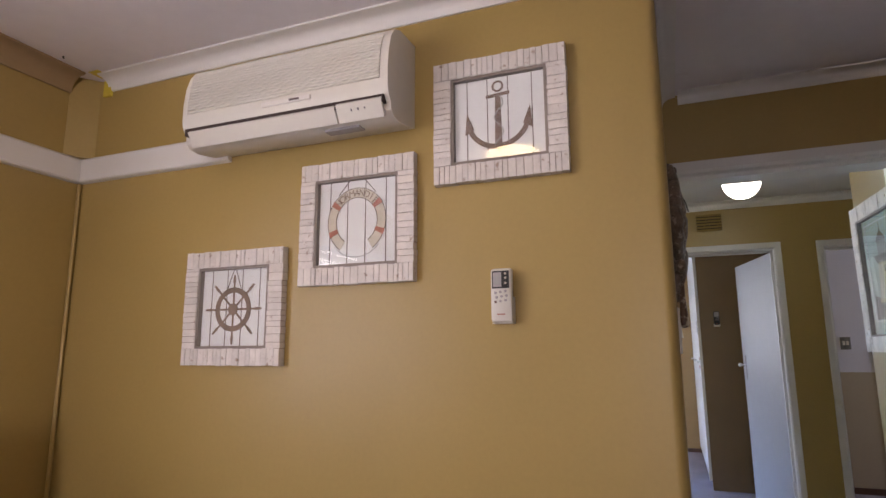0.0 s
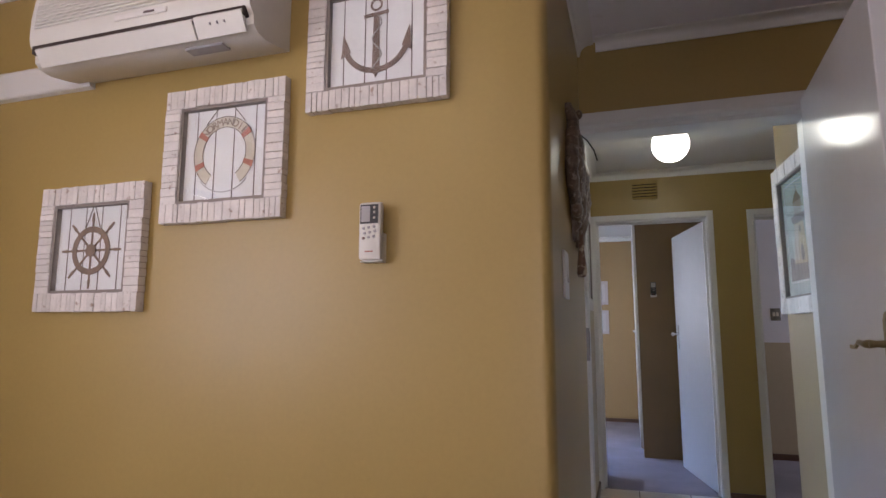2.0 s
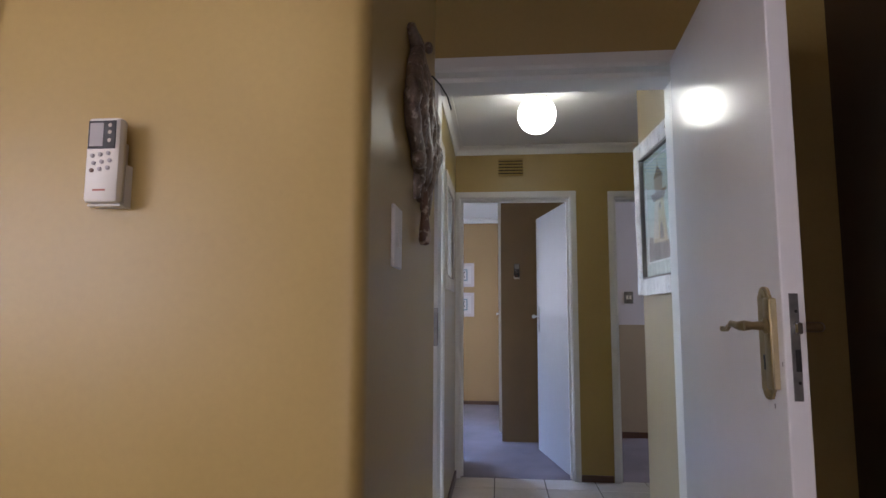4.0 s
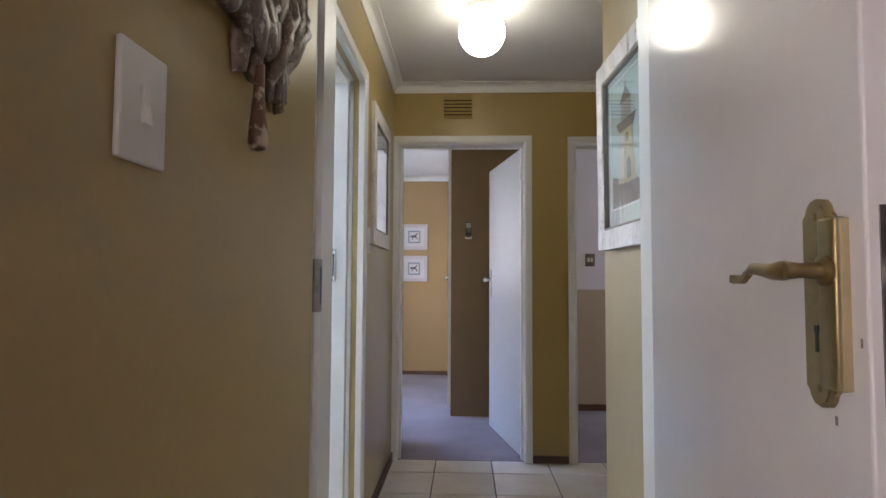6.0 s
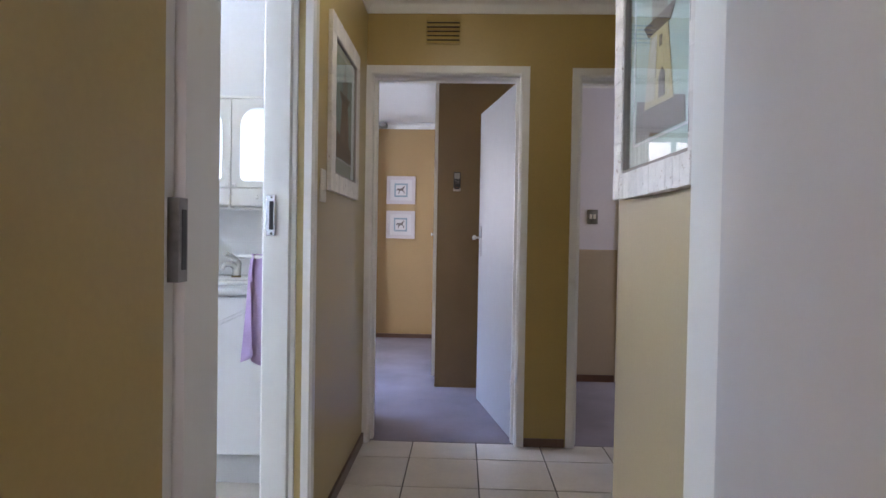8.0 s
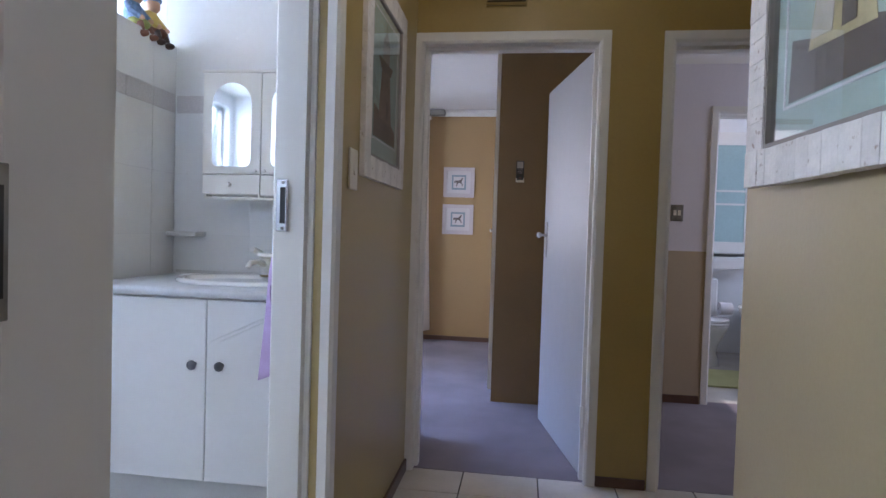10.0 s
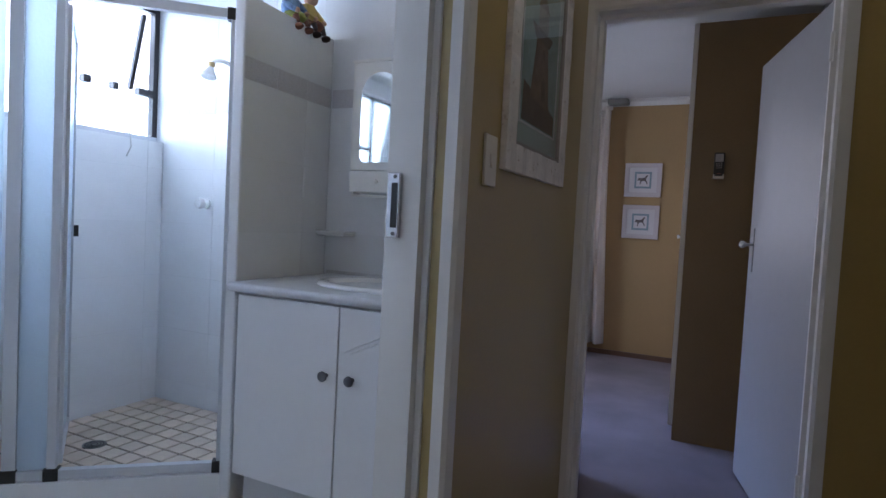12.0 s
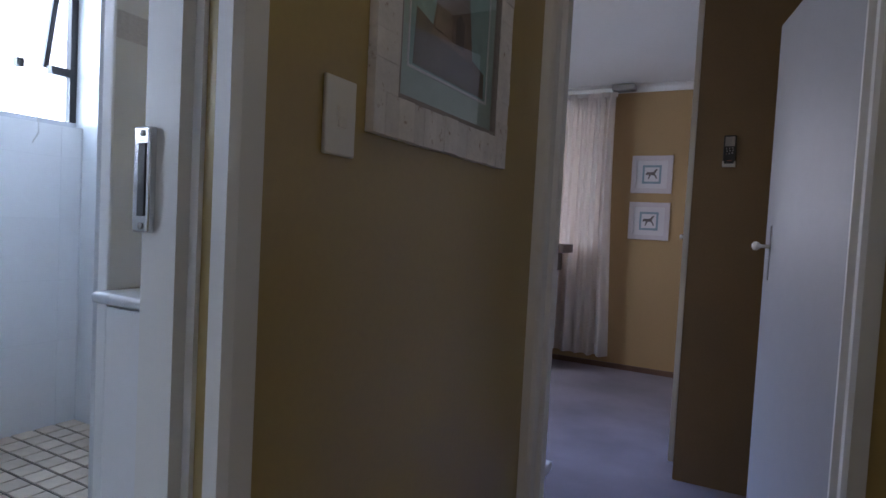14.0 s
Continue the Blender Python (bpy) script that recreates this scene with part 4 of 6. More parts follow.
PX = fx(1.933)
plate = [(-0.026, -0.09), (-0.026, 0.09), (-0.021, 0.094), (-0.019, 0.1), (-0.012, 0.107), (0.0, 0.1095), (0.012, 0.107), (0.019, 0.1), (0.021, 0.094), (0.026, 0.09),
         (0.026, -0.09), (0.021, -0.094), (0.019, -0.1), (0.012, -0.107), (0.0, -0.1095), (-0.012, -0.107), (-0.019, -0.1), (-0.021, -0.094)]
plate = [(1.955 + a, 1.124 + b) for a, b in plate]
handle = part("handle_plate", prism(bmesh.new(), plate, PX - 0.005, PX + 0.003, YZ), BRASS, leaf_1, "worn brass backplate with arched ends")
part("raised_field", prism(bmesh.new(), [(1.955 + (y - 1.955) * 0.72, 1.124 + (z - 1.124) * 0.95) for y, z in plate], PX - 0.0072, PX - 0.004, YZ), BRASS, handle)
part("cover_strip", boxes(((PX - 0.013, 1.914, 1.037), (PX + 0.002, 1.944, 1.211)), bevel=0.004), BRASS, leaf_1, "raised brass strip along the plate", 50)
# this edge gets a paler brass in place of the window's reflection
part("side_plate", boxes(((PX - 0.0115, 1.9085, 1.039), (PX + 0.002, 1.9145, 1.209)), bevel=0.0015), GLEAM_BRASS, leaf_1, "brass edge beside the handle, paled for a window reflection")
NECK = Matrix.Translation((PX - 0.012, 1.93, 1.157)) @ Matrix.Rotation(radians(-90), 4, "Y")
part("handle_neck", lathe(bmesh.new(), [(0.016, 0), (0.016, 0.004), (0.009, 0.008), (0.0075, 0.026), (0.009, 0.034), (0.0085, 0.042), (0, 0.044)], 18, NECK), BRASS, leaf_1, smooth=40)
part("handle_lever", tube(bmesh.new(), [(PX - 0.044, 1.928, 1.157), (PX - 0.05, 1.936, 1.157), (PX - 0.052, 1.955, 1.156), (PX - 0.052, 1.975, 1.158), (PX - 0.052, 1.995, 1.16), (PX - 0.052, 2.008, 1.156)],
                          [0.008, 0.0105, 0.009, 0.0072, 0.0068, 0.004], 14), BRASS, leaf_1, "curved brass lever", 60)
spade = bmesh.new()
prism(spade, [(1.998, 1.1615), (2.006, 1.1585), (2.02, 1.151), (2.034, 1.153), (2.046, 1.1535), (2.047, 1.1445), (2.036, 1.1425), (2.02, 1.143), (2.006, 1.151)], PX - 0.0565, PX - 0.0495, YZ)
part("lever_tip", spade, BRASS, leaf_1, "flattened leaf-shaped lever tip", 40)
part("keyhole", boxes(((PX - 0.0085, 1.954, 1.072), (PX - 0.007, 1.958, 1.094)), ((PX - 0.0085, 1.9525, 1.092), (PX - 0.007, 1.9595, 1.1))), BLACK, leaf_1)
for z in (1.214, 1.034):
    part("screw", lathe(bmesh.new(), [(0.004, 0), (0.004, 0.0015), (0, 0.002)], 10, Matrix.Translation((PX - 0.0074, 1.955, z)) @ Matrix.Rotation(radians(-90), 4, "Y")), BRASS, leaf_1)
part("scratch", boxes(((fx(1.94) - 0.0008, 1.938, 1.0), (fx(1.94) + 0.001, 1.942, 1.009)), ((fx(1.893) - 0.0005, 1.892, 1.083), (fx(1.893) + 0.001, 1.895, 1.092))), STEEL, leaf_1, "dark chips in the paint")
EY = 2.69 - 0.81 * math.cos(radians(4.1))
part("lock_plate", boxes(((PX + 0.008, EY - 0.002, 1.022), (PX + 0.03, EY + 0.003, 1.218)), bevel=0.0006), STEEL, leaf_1, "worn steel mortice lock plate")
part("latch", boxes(((PX + 0.013, EY - 0.012, 1.143), (PX + 0.026, EY, 1.165)), bevel=0.003), CHROME, leaf_1)
part("bolt_slot", boxes(((PX + 0.014, EY - 0.0026, 1.075), (PX + 0.024, EY - 0.0018, 1.115))), BLACK, leaf_1)
for z in (1.185, 1.055):
    part("screw", lathe(bmesh.new(), [(0.003, 0), (0.003, 0.001), (0, 0.0012)], 10, Matrix.Translation((PX + 0.019, EY - 0.0018, z)) @ Matrix.Rotation(radians(90), 4, "X")), BLACK, leaf_1)
part("back_plate", prism(bmesh.new(), plate, PX + 0.04, PX + 0.046, YZ), BRASS, leaf_1)
part("back_lever", tube(bmesh.new(), [(PX + 0.046, 1.933, 1.155), (PX + 0.085, 1.933, 1.155), (PX + 0.092, 1.943, 1.155), (PX + 0.092, 2.018, 1.15)], [0.01, 0.01, 0.01, 0.006], 12), BRASS, leaf_1, smooth=60)
for z in (0.25, 1.05, 1.8):
    part("hinge", lathe(bmesh.new(), [(0, z), (0.007, z), (0.007, z + 0.1), (0, z + 0.1)], 12, Matrix.Translation((0.99, 2.694, 0))), ENAMEL, door_1)
part("strike_plate", boxes(((0.134, 2.738, 1.066), (0.1545, 2.766, 1.196)), bevel=0.001), STEEL, door_1, "dark steel strike plate")
part("strike_slot", boxes(((0.1542, 2.746, 1.085), (0.1555, 2.76, 1.178))), BLACK, door_1)
# bedroom leaf
L2 = LEAF_2
bm = boxes(((0.782, -0.0005, 1.02), (0.8, 0.003, 1.23)), bevel=0.001)
bm.transform(L2)
part("handle_plate", bm, STEEL, leaf_2, "tarnished back plate")
bm = tube(bmesh.new(), [(0.79, 0.002, 1.15), (0.79, 0.03, 1.15), (0.79, 0.036, 1.15), (0.79, 0.046, 1.15), (0.79, 0.058, 1.15), (0.79, 0.064, 1.15)], [0.007, 0.007, 0.011, 0.018, 0.016, 0.006], 14)
bm.transform(L2)
part("door_knob", bm, CERAMIC, leaf_2, "small pale round knob", 60)
for z in (0.25, 1.8):
    bm = lathe(bmesh.new(), [(0, z), (0.007, z), (0.007, z + 0.1), (0, z + 0.1)], 12, Matrix.Translation((-0.004, 0.006, 0)))
    bm.transform(L2)
    part("hinge", bm, ENAMEL, leaf_2)
# rim keeper on the bathroom jamb
keeper = bmesh.new()
add_box(keeper, (-0.08, 3.812, 1.138), (-0.048, 3.851, 1.278), 0.003)
part("lock_keeper", keeper, CHROME, door_4, "chrome box keeper of a rim lock")
part("keeper_slot", boxes(((-0.068, 3.8105, 1.16), (-0.054, 3.8125, 1.256))), BLACK, door_4)
for z in (1.147, 1.269):
    part("screw", lathe(bmesh.new(), [(0.0045, 0), (0.0045, 0.0015), (0, 0.002)], 10, Matrix.Translation((-0.061, 3.812, z)) @ Matrix.Rotation(radians(90), 4, "X")), STEEL, door_4)

# ---- hall ----
vent = thing("air_vent", "mustard painted wall vent with five slots", "air vent", (0.46, 5.07, 2.2))
part("vent_plate", boxes(((0.368, 5.066, 2.200), (0.555, 5.0695, 2.337)), bevel=0.001), MUSTARD, vent)
part("vent_back", boxes(((0.372, 5.0648, 2.205), (0.551, 5.0658, 2.332))), DARK_BROWN, vent)
for i in range(6):
    z = 2.203 + i * 0.0235
    part("slat", prism(bmesh.new(), [(5.054, z), (5.057, z + 0.002), (5.0645, z + 0.0185), (5.0645, z + 0.003)], 0.370, 0.553, YZ), MUSTARD, vent)


def lighthouse(w, h, m, label, at, seed, sky_mat, tower_mat, shade_mat):
    root = thing("picture", label, "picture", at, "lighthouse prints")
    band = 0.075
    plank_frame(root, m, w, h, band, 0.03, 0.045, seed)
    u0, u1, v0, v1 = band + 0.05, w - band - 0.05, band + 0.075, h - band - 0.04
    for nm, lo, hi, mat in (("mount", (band, band, 0.001), (w - band, h - band, 0.005), PALE_GREEN), ("print", (u0, v0, 0.005), (u1, v1, 0.0062), sky_mat)):
        bm = boxes((lo, hi))
        bm.transform(m)
        part(nm, bm, mat, root)
    ed = bmesh.new()
    for lo, hi in (((u0 - 0.005, v0 - 0.005, 0.005), (u1 + 0.005, v0, 0.0085)), ((u0 - 0.005, v1, 0.005), (u1 + 0.005, v1 + 0.005, 0.0085)), ((u0 - 0.005, v0, 0.005), (u0, v1, 0.0085)), ((u1, v0, 0.005), (u1 + 0.005, v1, 0.0085))):
        add_box(ed, lo, hi)
    ed.transform(m)
    part("mount_edge", ed, PAPER, root, "pale mount edge")
    c, pw, ph = w / 2, u1 - u0, v1 - v0

    def at(u, v):
        return (c + u * pw, v0 + v * ph)
    flat("rocks", [at(-0.46, 0.01), at(0.46, 0.01), at(0.45, 0.14), at(0.2, 0.19), at(-0.1, 0.2), at(-0.44, 0.26)], 0.0066, PRINT_DARK, root, m)
    flat("tower", [at(-0.27, 0.18), at(0.27, 0.16), at(0.15, 0.62), at(-0.15, 0.62)], 0.0072, shade_mat, root, m)
    flat("tower_light_side", [at(-0.25, 0.22), at(-0.06, 0.21), at(-0.03, 0.56), at(-0.14, 0.56)], 0.0086, tower_mat, root, m)
    flat("tower_door", [at(0.02, 0.2), at(0.13, 0.2), at(0.13, 0.32), at(0.075, 0.36), at(0.02, 0.32)], 0.0092, PRINT_DARK, root, m)
    flat("tower_window", [at(0.02, 0.48), at(0.07, 0.48), at(0.07, 0.54), at(0.02, 0.54)], 0.0092, PRINT_DARK, root, m)
    flat("gallery", [at(-0.2, 0.58), at(0.2, 0.58), at(0.3, 0.66), at(-0.3, 0.66)], 0.0078, PRINT_DARK, root, m)
    flat("lantern", [at(-0.14, 0.66), at(0.14, 0.66), at(0.14, 0.8), at(-0.14, 0.8)], 0.0074, SLIP, root, m)
    flat("lantern_roof", [at(-0.17, 0.8), at(0.17, 0.8), at(0.02, 0.9), at(-0.02, 0.9)], 0.0082, PRINT_DARK, root, m)
    flat("spire", [at(-0.008, 0.9), at(0.008, 0.9), at(0.004, 0.97), at(-0.004, 0.97)], 0.0082, PRINT_DARK, root, m)
    g = boxes(((band + 0.008, band + 0.008, 0.015), (w - band - 0.008, h - band - 0.008, 0.0175)))
    g.transform(m)
    part("glass", g, PANE, root, "clear picture glass").visible_shadow = False


lighthouse(0.61, 0.71, on_east_face(0.0455, 4.152, 1.324) @ Matrix.Diagonal((1, 1, 0.6, 1)), "whitewashed plank frame with a lighthouse print", (0.03, 4.46, 1.322), 21, SEA_GREEN, PRINT_BROWN, PRINT_BROWN)
ON_WEST = Matrix(((0, 0, -1, 1.1095), (-1, 0, 0, 3.70), (0, 1, 0, 1.267), (0, 0, 0, 1)))
LEANING = ON_WEST @ Matrix.Translation((0.61, 0, 0)) @ Matrix.Rotation(radians(2.6), 4, "Y") @ Matrix.Translation((-0.61, 0, 0)) @ Matrix.Rotation(radians(0.4), 4, "X")   # one side stands off the wall
lighthouse(0.61, 0.735, LEANING, "large whitewashed frame with a dark lighthouse print", (1.11, 3.4, 1.267), 23, PALE_GREEN, PRINT_CREAM, PRINT_OCHRE)

# ---- bathroom ----
van = thing("vanity_unit", "white laminate bathroom vanity with two doors", "vanity unit", (-0.66, 4.7, 0))
part("carcass", boxes(((-1.1, 4.44, 0.15), (-0.15, 5.03, 0.868))), VANITY_WHITE, van)
part("plinth", boxes(((-1.1, 4.49, 0), (-0.15, 5.03, 0.15))), GROUT, van, "recessed grey plinth")
for x0, x1 in ((-1.096, -0.622), (-0.617, -0.155)):
    d = part("door", boxes(((x0, 4.42, 0.155), (x1, 4.438, 0.862)), bevel=0.003), VANITY_WHITE, van)
    kx = -0.664 if x0 < -1 else -0.552
    part("knob", lathe(bmesh.new(), [(0.008, 0), (0.007, 0.01), (0.014, 0.016), (0.019, 0.024), (0.018, 0.03), (0.012, 0.034), (0, 0.035)], 18,
                       Matrix.Translation((kx, 4.42, 0.612)) @ Matrix.Rotation(radians(90), 4, "X")), GREY_KNOB, d, "slate grey knob", 50)
for off in (0.0, 0.035):
    part("diagonal_groove", tube(bmesh.new(), [(-0.602 + off, 4.4195, 0.7), (-0.36 + off, 4.4195, 0.815)], 0.0022, 6), VANITY_WHITE, d, "faint diagonal moulding")
top = thing("worktop", "pale grey vanity worktop with a rounded front edge", "worktop", (-0.66, 4.7, 0.87))
bm = prism(bmesh.new(), [(5.046, 0.87), (4.412, 0.87), (4.402, 0.874), (4.397, 0.884), (4.397, 0.893), (4.402, 0.902), (4.412, 0.906), (5.046, 0.906)], -1.136, -0.105, YZ)
part("slab", bm, WORKTOP, top, smooth=40)
part("upstand", boxes(((-1.14, 5.03, 0.907), (-0.105, 5.043, 0.922))), GROUT, top, "pale sealing strip")
basin = thing("wash_basin", "white oval ceramic wash basin set in the worktop", "wash basin", (-0.62, 4.72, 0.9))
BAS = Matrix.Translation((-0.62, 4.72, 0.906)) @ Matrix.Diagonal((1.0, 0.68, 1, 1))
part("bowl", lathe(bmesh.new(), [(0.295, 0.0), (0.3, 0.006), (0.295, 0.014), (0.28, 0.019), (0.255, 0.018), (0.24, 0.008), (0.22, -0.03), (0.16, -0.033), (0, -0.034)], 48, BAS), CERAMIC, basin, smooth=60)
tap = thing("mixer_tap", "white single lever mixer tap on the basin", "tap", (-0.6, 4.89, 0.92))
part("base_ring", lathe(bmesh.new(), [(0.026, 0.918), (0.026, 0.924), (0.022, 0.927), (0, 0.927)], 20, Matrix.Translation((-0.6, 4.89, 0))), BRASS, tap, "brass base ring", 40)
part("tap_body", lathe(bmesh.new(), [(0.022, 0.925), (0.021, 0.96), (0.024, 0.99), (0.02, 1.005), (0, 1.008)], 20, Matrix.Translation((-0.6, 4.89, 0))), CERAMIC, tap, smooth=50)
part("spout", tube(bmesh.new(), [(-0.6, 4.89, 0.97), (-0.61, 4.83, 0.99), (-0.62, 4.77, 0.985), (-0.622, 4.755, 0.965)], [0.016, 0.014, 0.012, 0.011], 12), CERAMIC, tap, smooth=60)
part("lever", tube(bmesh.new(), [(-0.6, 4.89, 1.005), (-0.612, 4.85, 1.03), (-0.63, 4.81, 1.045)], [0.014, 0.012, 0.014], 12), CERAMIC, tap, smooth=60)
cab = thing("medicine_cabinet", "off-white wall cabinet with arched mirror doors", "wall cabinet", (-0.62, 5.03, 1.284))
part("body", boxes(((-0.905, 4.868, 1.29), (-0.335, 5.03, 1.846)), bevel=0.002), CABINET_CREAM, cab)
part("cornice", boxes(((-0.912, 4.85, 1.846), (-0.328, 5.03, 1.86)), bevel=0.003), CABINET_CREAM, cab)
part("towel_rod", boxes(((-0.89, 4.85, 1.272), (-0.35, 4.862, 1.28)), ((-0.89, 4.85, 1.28), (-0.88, 4.9, 1.292)), ((-0.36, 4.85, 1.28), (-0.35, 4.9, 1.292)), ((-0.63, 4.85, 1.28), (-0.62, 4.9, 1.292))), CABINET_CREAM, cab)


def arch(x0, x1, z0, z1, n=14):
    r = (x1 - x0) / 2
    k = 0.03
    pts = [(x0 + k * (1 - math.cos(a)), z0 + k * (1 - math.sin(a))) for a in np.linspace(0, math.pi / 2, 5)]
    pts += [(x1 - k * (1 - math.cos(a)), z0 + k * (1 - math.sin(a))) for a in np.linspace(math.pi / 2, 0, 5)]
    pts += [(x0 + r + r * math.cos(a), z1 - r + r * math.sin(a)) for a in np.linspace(0, math.pi, n)]
    return pts


for x0 in (-0.903, -0.618):
    x1 = x0 + 0.281
    d = part("door", boxes(((x0, 4.85, 1.386), (x1, 4.866, 1.844)), bevel=0.002), CABINET_CREAM, cab)
    part("mirror_rim", prism(bmesh.new(), arch(x0 + 0.042, x1 - 0.038, 1.414, 1.806), 4.8475, 4.852, XZ), CABINET_CREAM, d)
    part("mirror", prism(bmesh.new(), arch(x0 + 0.048, x1 - 0.044, 1.42, 1.80), 4.8462, 4.849, XZ), MIRROR, d, "arched mirror")
    dr = part("drawer", boxes(((x0, 4.85, 1.292), (x1, 4.866, 1.382)), bevel=0.003), CABINET_CREAM, cab)
    part("knob", lathe(bmesh.new(), [(0.006, 0), (0.006, 0.008), (0.011, 0.014), (0.008, 0.02), (0, 0.021)], 14, Matrix.Translation((x0 + 0.14, 4.85, 1.337)) @ Matrix.Rotation(radians(90), 4, "X")), CABINET_CREAM, dr, smooth=50)
    part("knob", lathe(bmesh.new(), [(0.005, 0), (0.005, 0.006), (0.009, 0.01), (0.007, 0.015), (0, 0.016)], 14, Matrix.Translation((x1 - 0.02 if x0 < -0.8 else x0 + 0.02, 4.85, 1.4)) @ Matrix.Rotation(radians(90), 4, "X")), CABINET_CREAM, d, smooth=50)
soap = thing("soap_dish", "small white ceramic soap dish on the tiles", "soap dish", (-1.06, 5.03, 1.09))
part("dish", boxes(((-1.14, 4.94, 1.09), (-0.985, 5.035, 1.103)), bevel=0.005), CERAMIC, soap, smooth=50)
part("rim", boxes(((-1.14, 4.938, 1.1), (-0.985, 4.946, 1.114)), ((-1.143, 4.94, 1.1), (-1.135, 5.035, 1.114)), ((-0.99, 4.94, 1.1), (-0.982, 5.035, 1.114)), bevel=0.003), CERAMIC, soap, smooth=50)
tow = thing("towel", "lavender bath towel hung over a rail", "towel", (-0.24, 4.3, 0.6))
bm = bmesh.new()
rows = []
for i in range(25):
    s = i / 24
    rows.append([bm.verts.new((-0.345 + 0.02 * math.sin(j * 1.3 + 2 * s) + 0.26 * j / 12 + 0.03 * s * (1 - j / 6), 4.31 - 0.022 * (1 if s < 0.5 else -1) * min(1, abs(s - 0.5) * 12) + 0.012 * math.sin(j * 1.9 + s * 5),
                              1.06 - 0.46 * (abs(s - 0.5) * 2) ** 1.0 + (0.02 * math.sin(j * 0.9) if i in (0, 24) else 0))) for j in range(13)])
for a, b_ in zip(rows, rows[1:]):
    for j in range(12):
        bm.faces.new((a[j], a[j + 1], b_[j + 1], b_[j]))
cloth = part("cloth", bm, TOWEL, tow, smooth=80)
sol = cloth.modifiers.new("thickness", "SOLIDIFY")
sol.thickness = 0.006
trail = thing("towel_rail", "short white towel rail on the bathroom wall", "towel rail", (-0.1, 4.31, 1.05))
part("rod", tube(bmesh.new(), [(-0.092, 4.31, 1.048), (-0.36, 4.31, 1.048)], 0.008, 10), CERAMIC, trail, smooth=60)
part("wall_mount", lathe(bmesh.new(), [(0, 0), (0.024, 0), (0.02, 0.012), (0, 0.014)], 16, Matrix.Translation((-0.0905, 4.31, 1.048)) @ Matrix.Rotation(radians(-90), 4, "Y")), CERAMIC, trail, smooth=40)


def doll(label, y, hat, top_mat, skirt, legs):
    """A seated toy doll, one plain mesh, with its legs over the edge."""
    mats = [DOLL[k] for k in ("skin", top_mat, skirt, legs, hat)]
    bm = bmesh.new()

    def blob(c, r, k, sub=2):
        made = bmesh.ops.create_icosphere(bm, subdivisions=sub, radius=1, matrix=Matrix.Translation(c) @ Matrix.Diagonal((*r, 1)))
        for f in {f for v in made["verts"] for f in v.link_faces}:
            f.material_index = k

    def limb(pts, r, k):
        n0 = len(bm.faces)
        tube(bm, pts, r, 8)
        bm.faces.ensure_lookup_table()
        for f in bm.faces[n0:]:
            f.material_index = k
    blob((-1.225, y, 2.1), (0.04, 0.045, 0.07), 1)
    blob((-1.2, y, 2.055), (0.055, 0.055, 0.032), 2)
    blob((-1.215, y, 2.185), (0.034, 0.036, 0.038), 0)
    blob((-1.22, y, 2.213), (0.045, 0.047, 0.02), 4)
    blob((-1.222, y, 2.23), (0.03, 0.032, 0.022), 4)
    for s in (-1, 1):
        limb([(-1.225, y + s * 0.04, 2.135), (-1.195, y + s * 0.06, 2.095), (-1.165, y + s * 0.035, 2.075)], [0.017, 0.016, 0.012], 1)
        blob((-1.16, y + s * 0.032, 2.075), (0.014, 0.012, 0.012), 0)
        limb([(-1.2, y + s * 0.025, 2.05), (-1.165, y + s * 0.03, 2.048), (-1.158, y + s * 0.032, 2.02)], [0.018, 0.016, 0.013], 3)
        blob((-1.148, y + s * 0.034, 2.003), (0.027, 0.018, 0.016), 3)
    ob = to_object("doll", bm, mats, 60)
    return tagged(ob, label, "doll", "toy dolls")


doll("seated toy doll in a blue and green outfit", 4.80, "blue", "blue", "green", "brown")
doll("seated toy doll in a yellow top and dark boots", 4.925, "blue", "yellow", "brown", "dark")

# shower
tray = thing("shower_sill", "white tiled shower sill set on the diagonal", "shower sill", (-1.5, 4.2, 0))
D0, D1 = Vector((-1.2, 4.48)), Vector((-2.02, 3.79))
ddir = (D1 - D0).normalized()
dn = Vector((ddir.y, -ddir.x))      # into the shower
if dn.dot(Vector((-1, 1))) < 0:
    dn = -dn


def along(s, o=0.0):
    p = D0 + ddir * s + dn * o
    return (p.x, p.y)


SL = (D1 - D0).length
part("kerb", prism(bmesh.new(), [along(0, -0.03), along(SL, -0.03), (-2.33, along(SL, -0.03)[1] - 0.0), (-2.33, along(SL, 0.09)[1]), along(SL - 0.02, 0.09), along(0, 0.09)], 0, 0.118), WHITE_TILE, tray, "white tiled kerb")
door = thing("shower_screen", "white aluminium shower screen with frosted glass", "shower screen", (-1.5, 4.2, 0.118))


def post(s, w, z0, z1, name, mat, o=0.0, thick=0.03, parent=None):
    bm = prism(bmesh.new(), [along(s - w / 2, o - thick / 2), along(s + w / 2, o - thick / 2), along(s + w / 2, o + thick / 2), along(s - w / 2, o + thick / 2)], z0, z1)
    return part(name, bm, mat, parent or door)


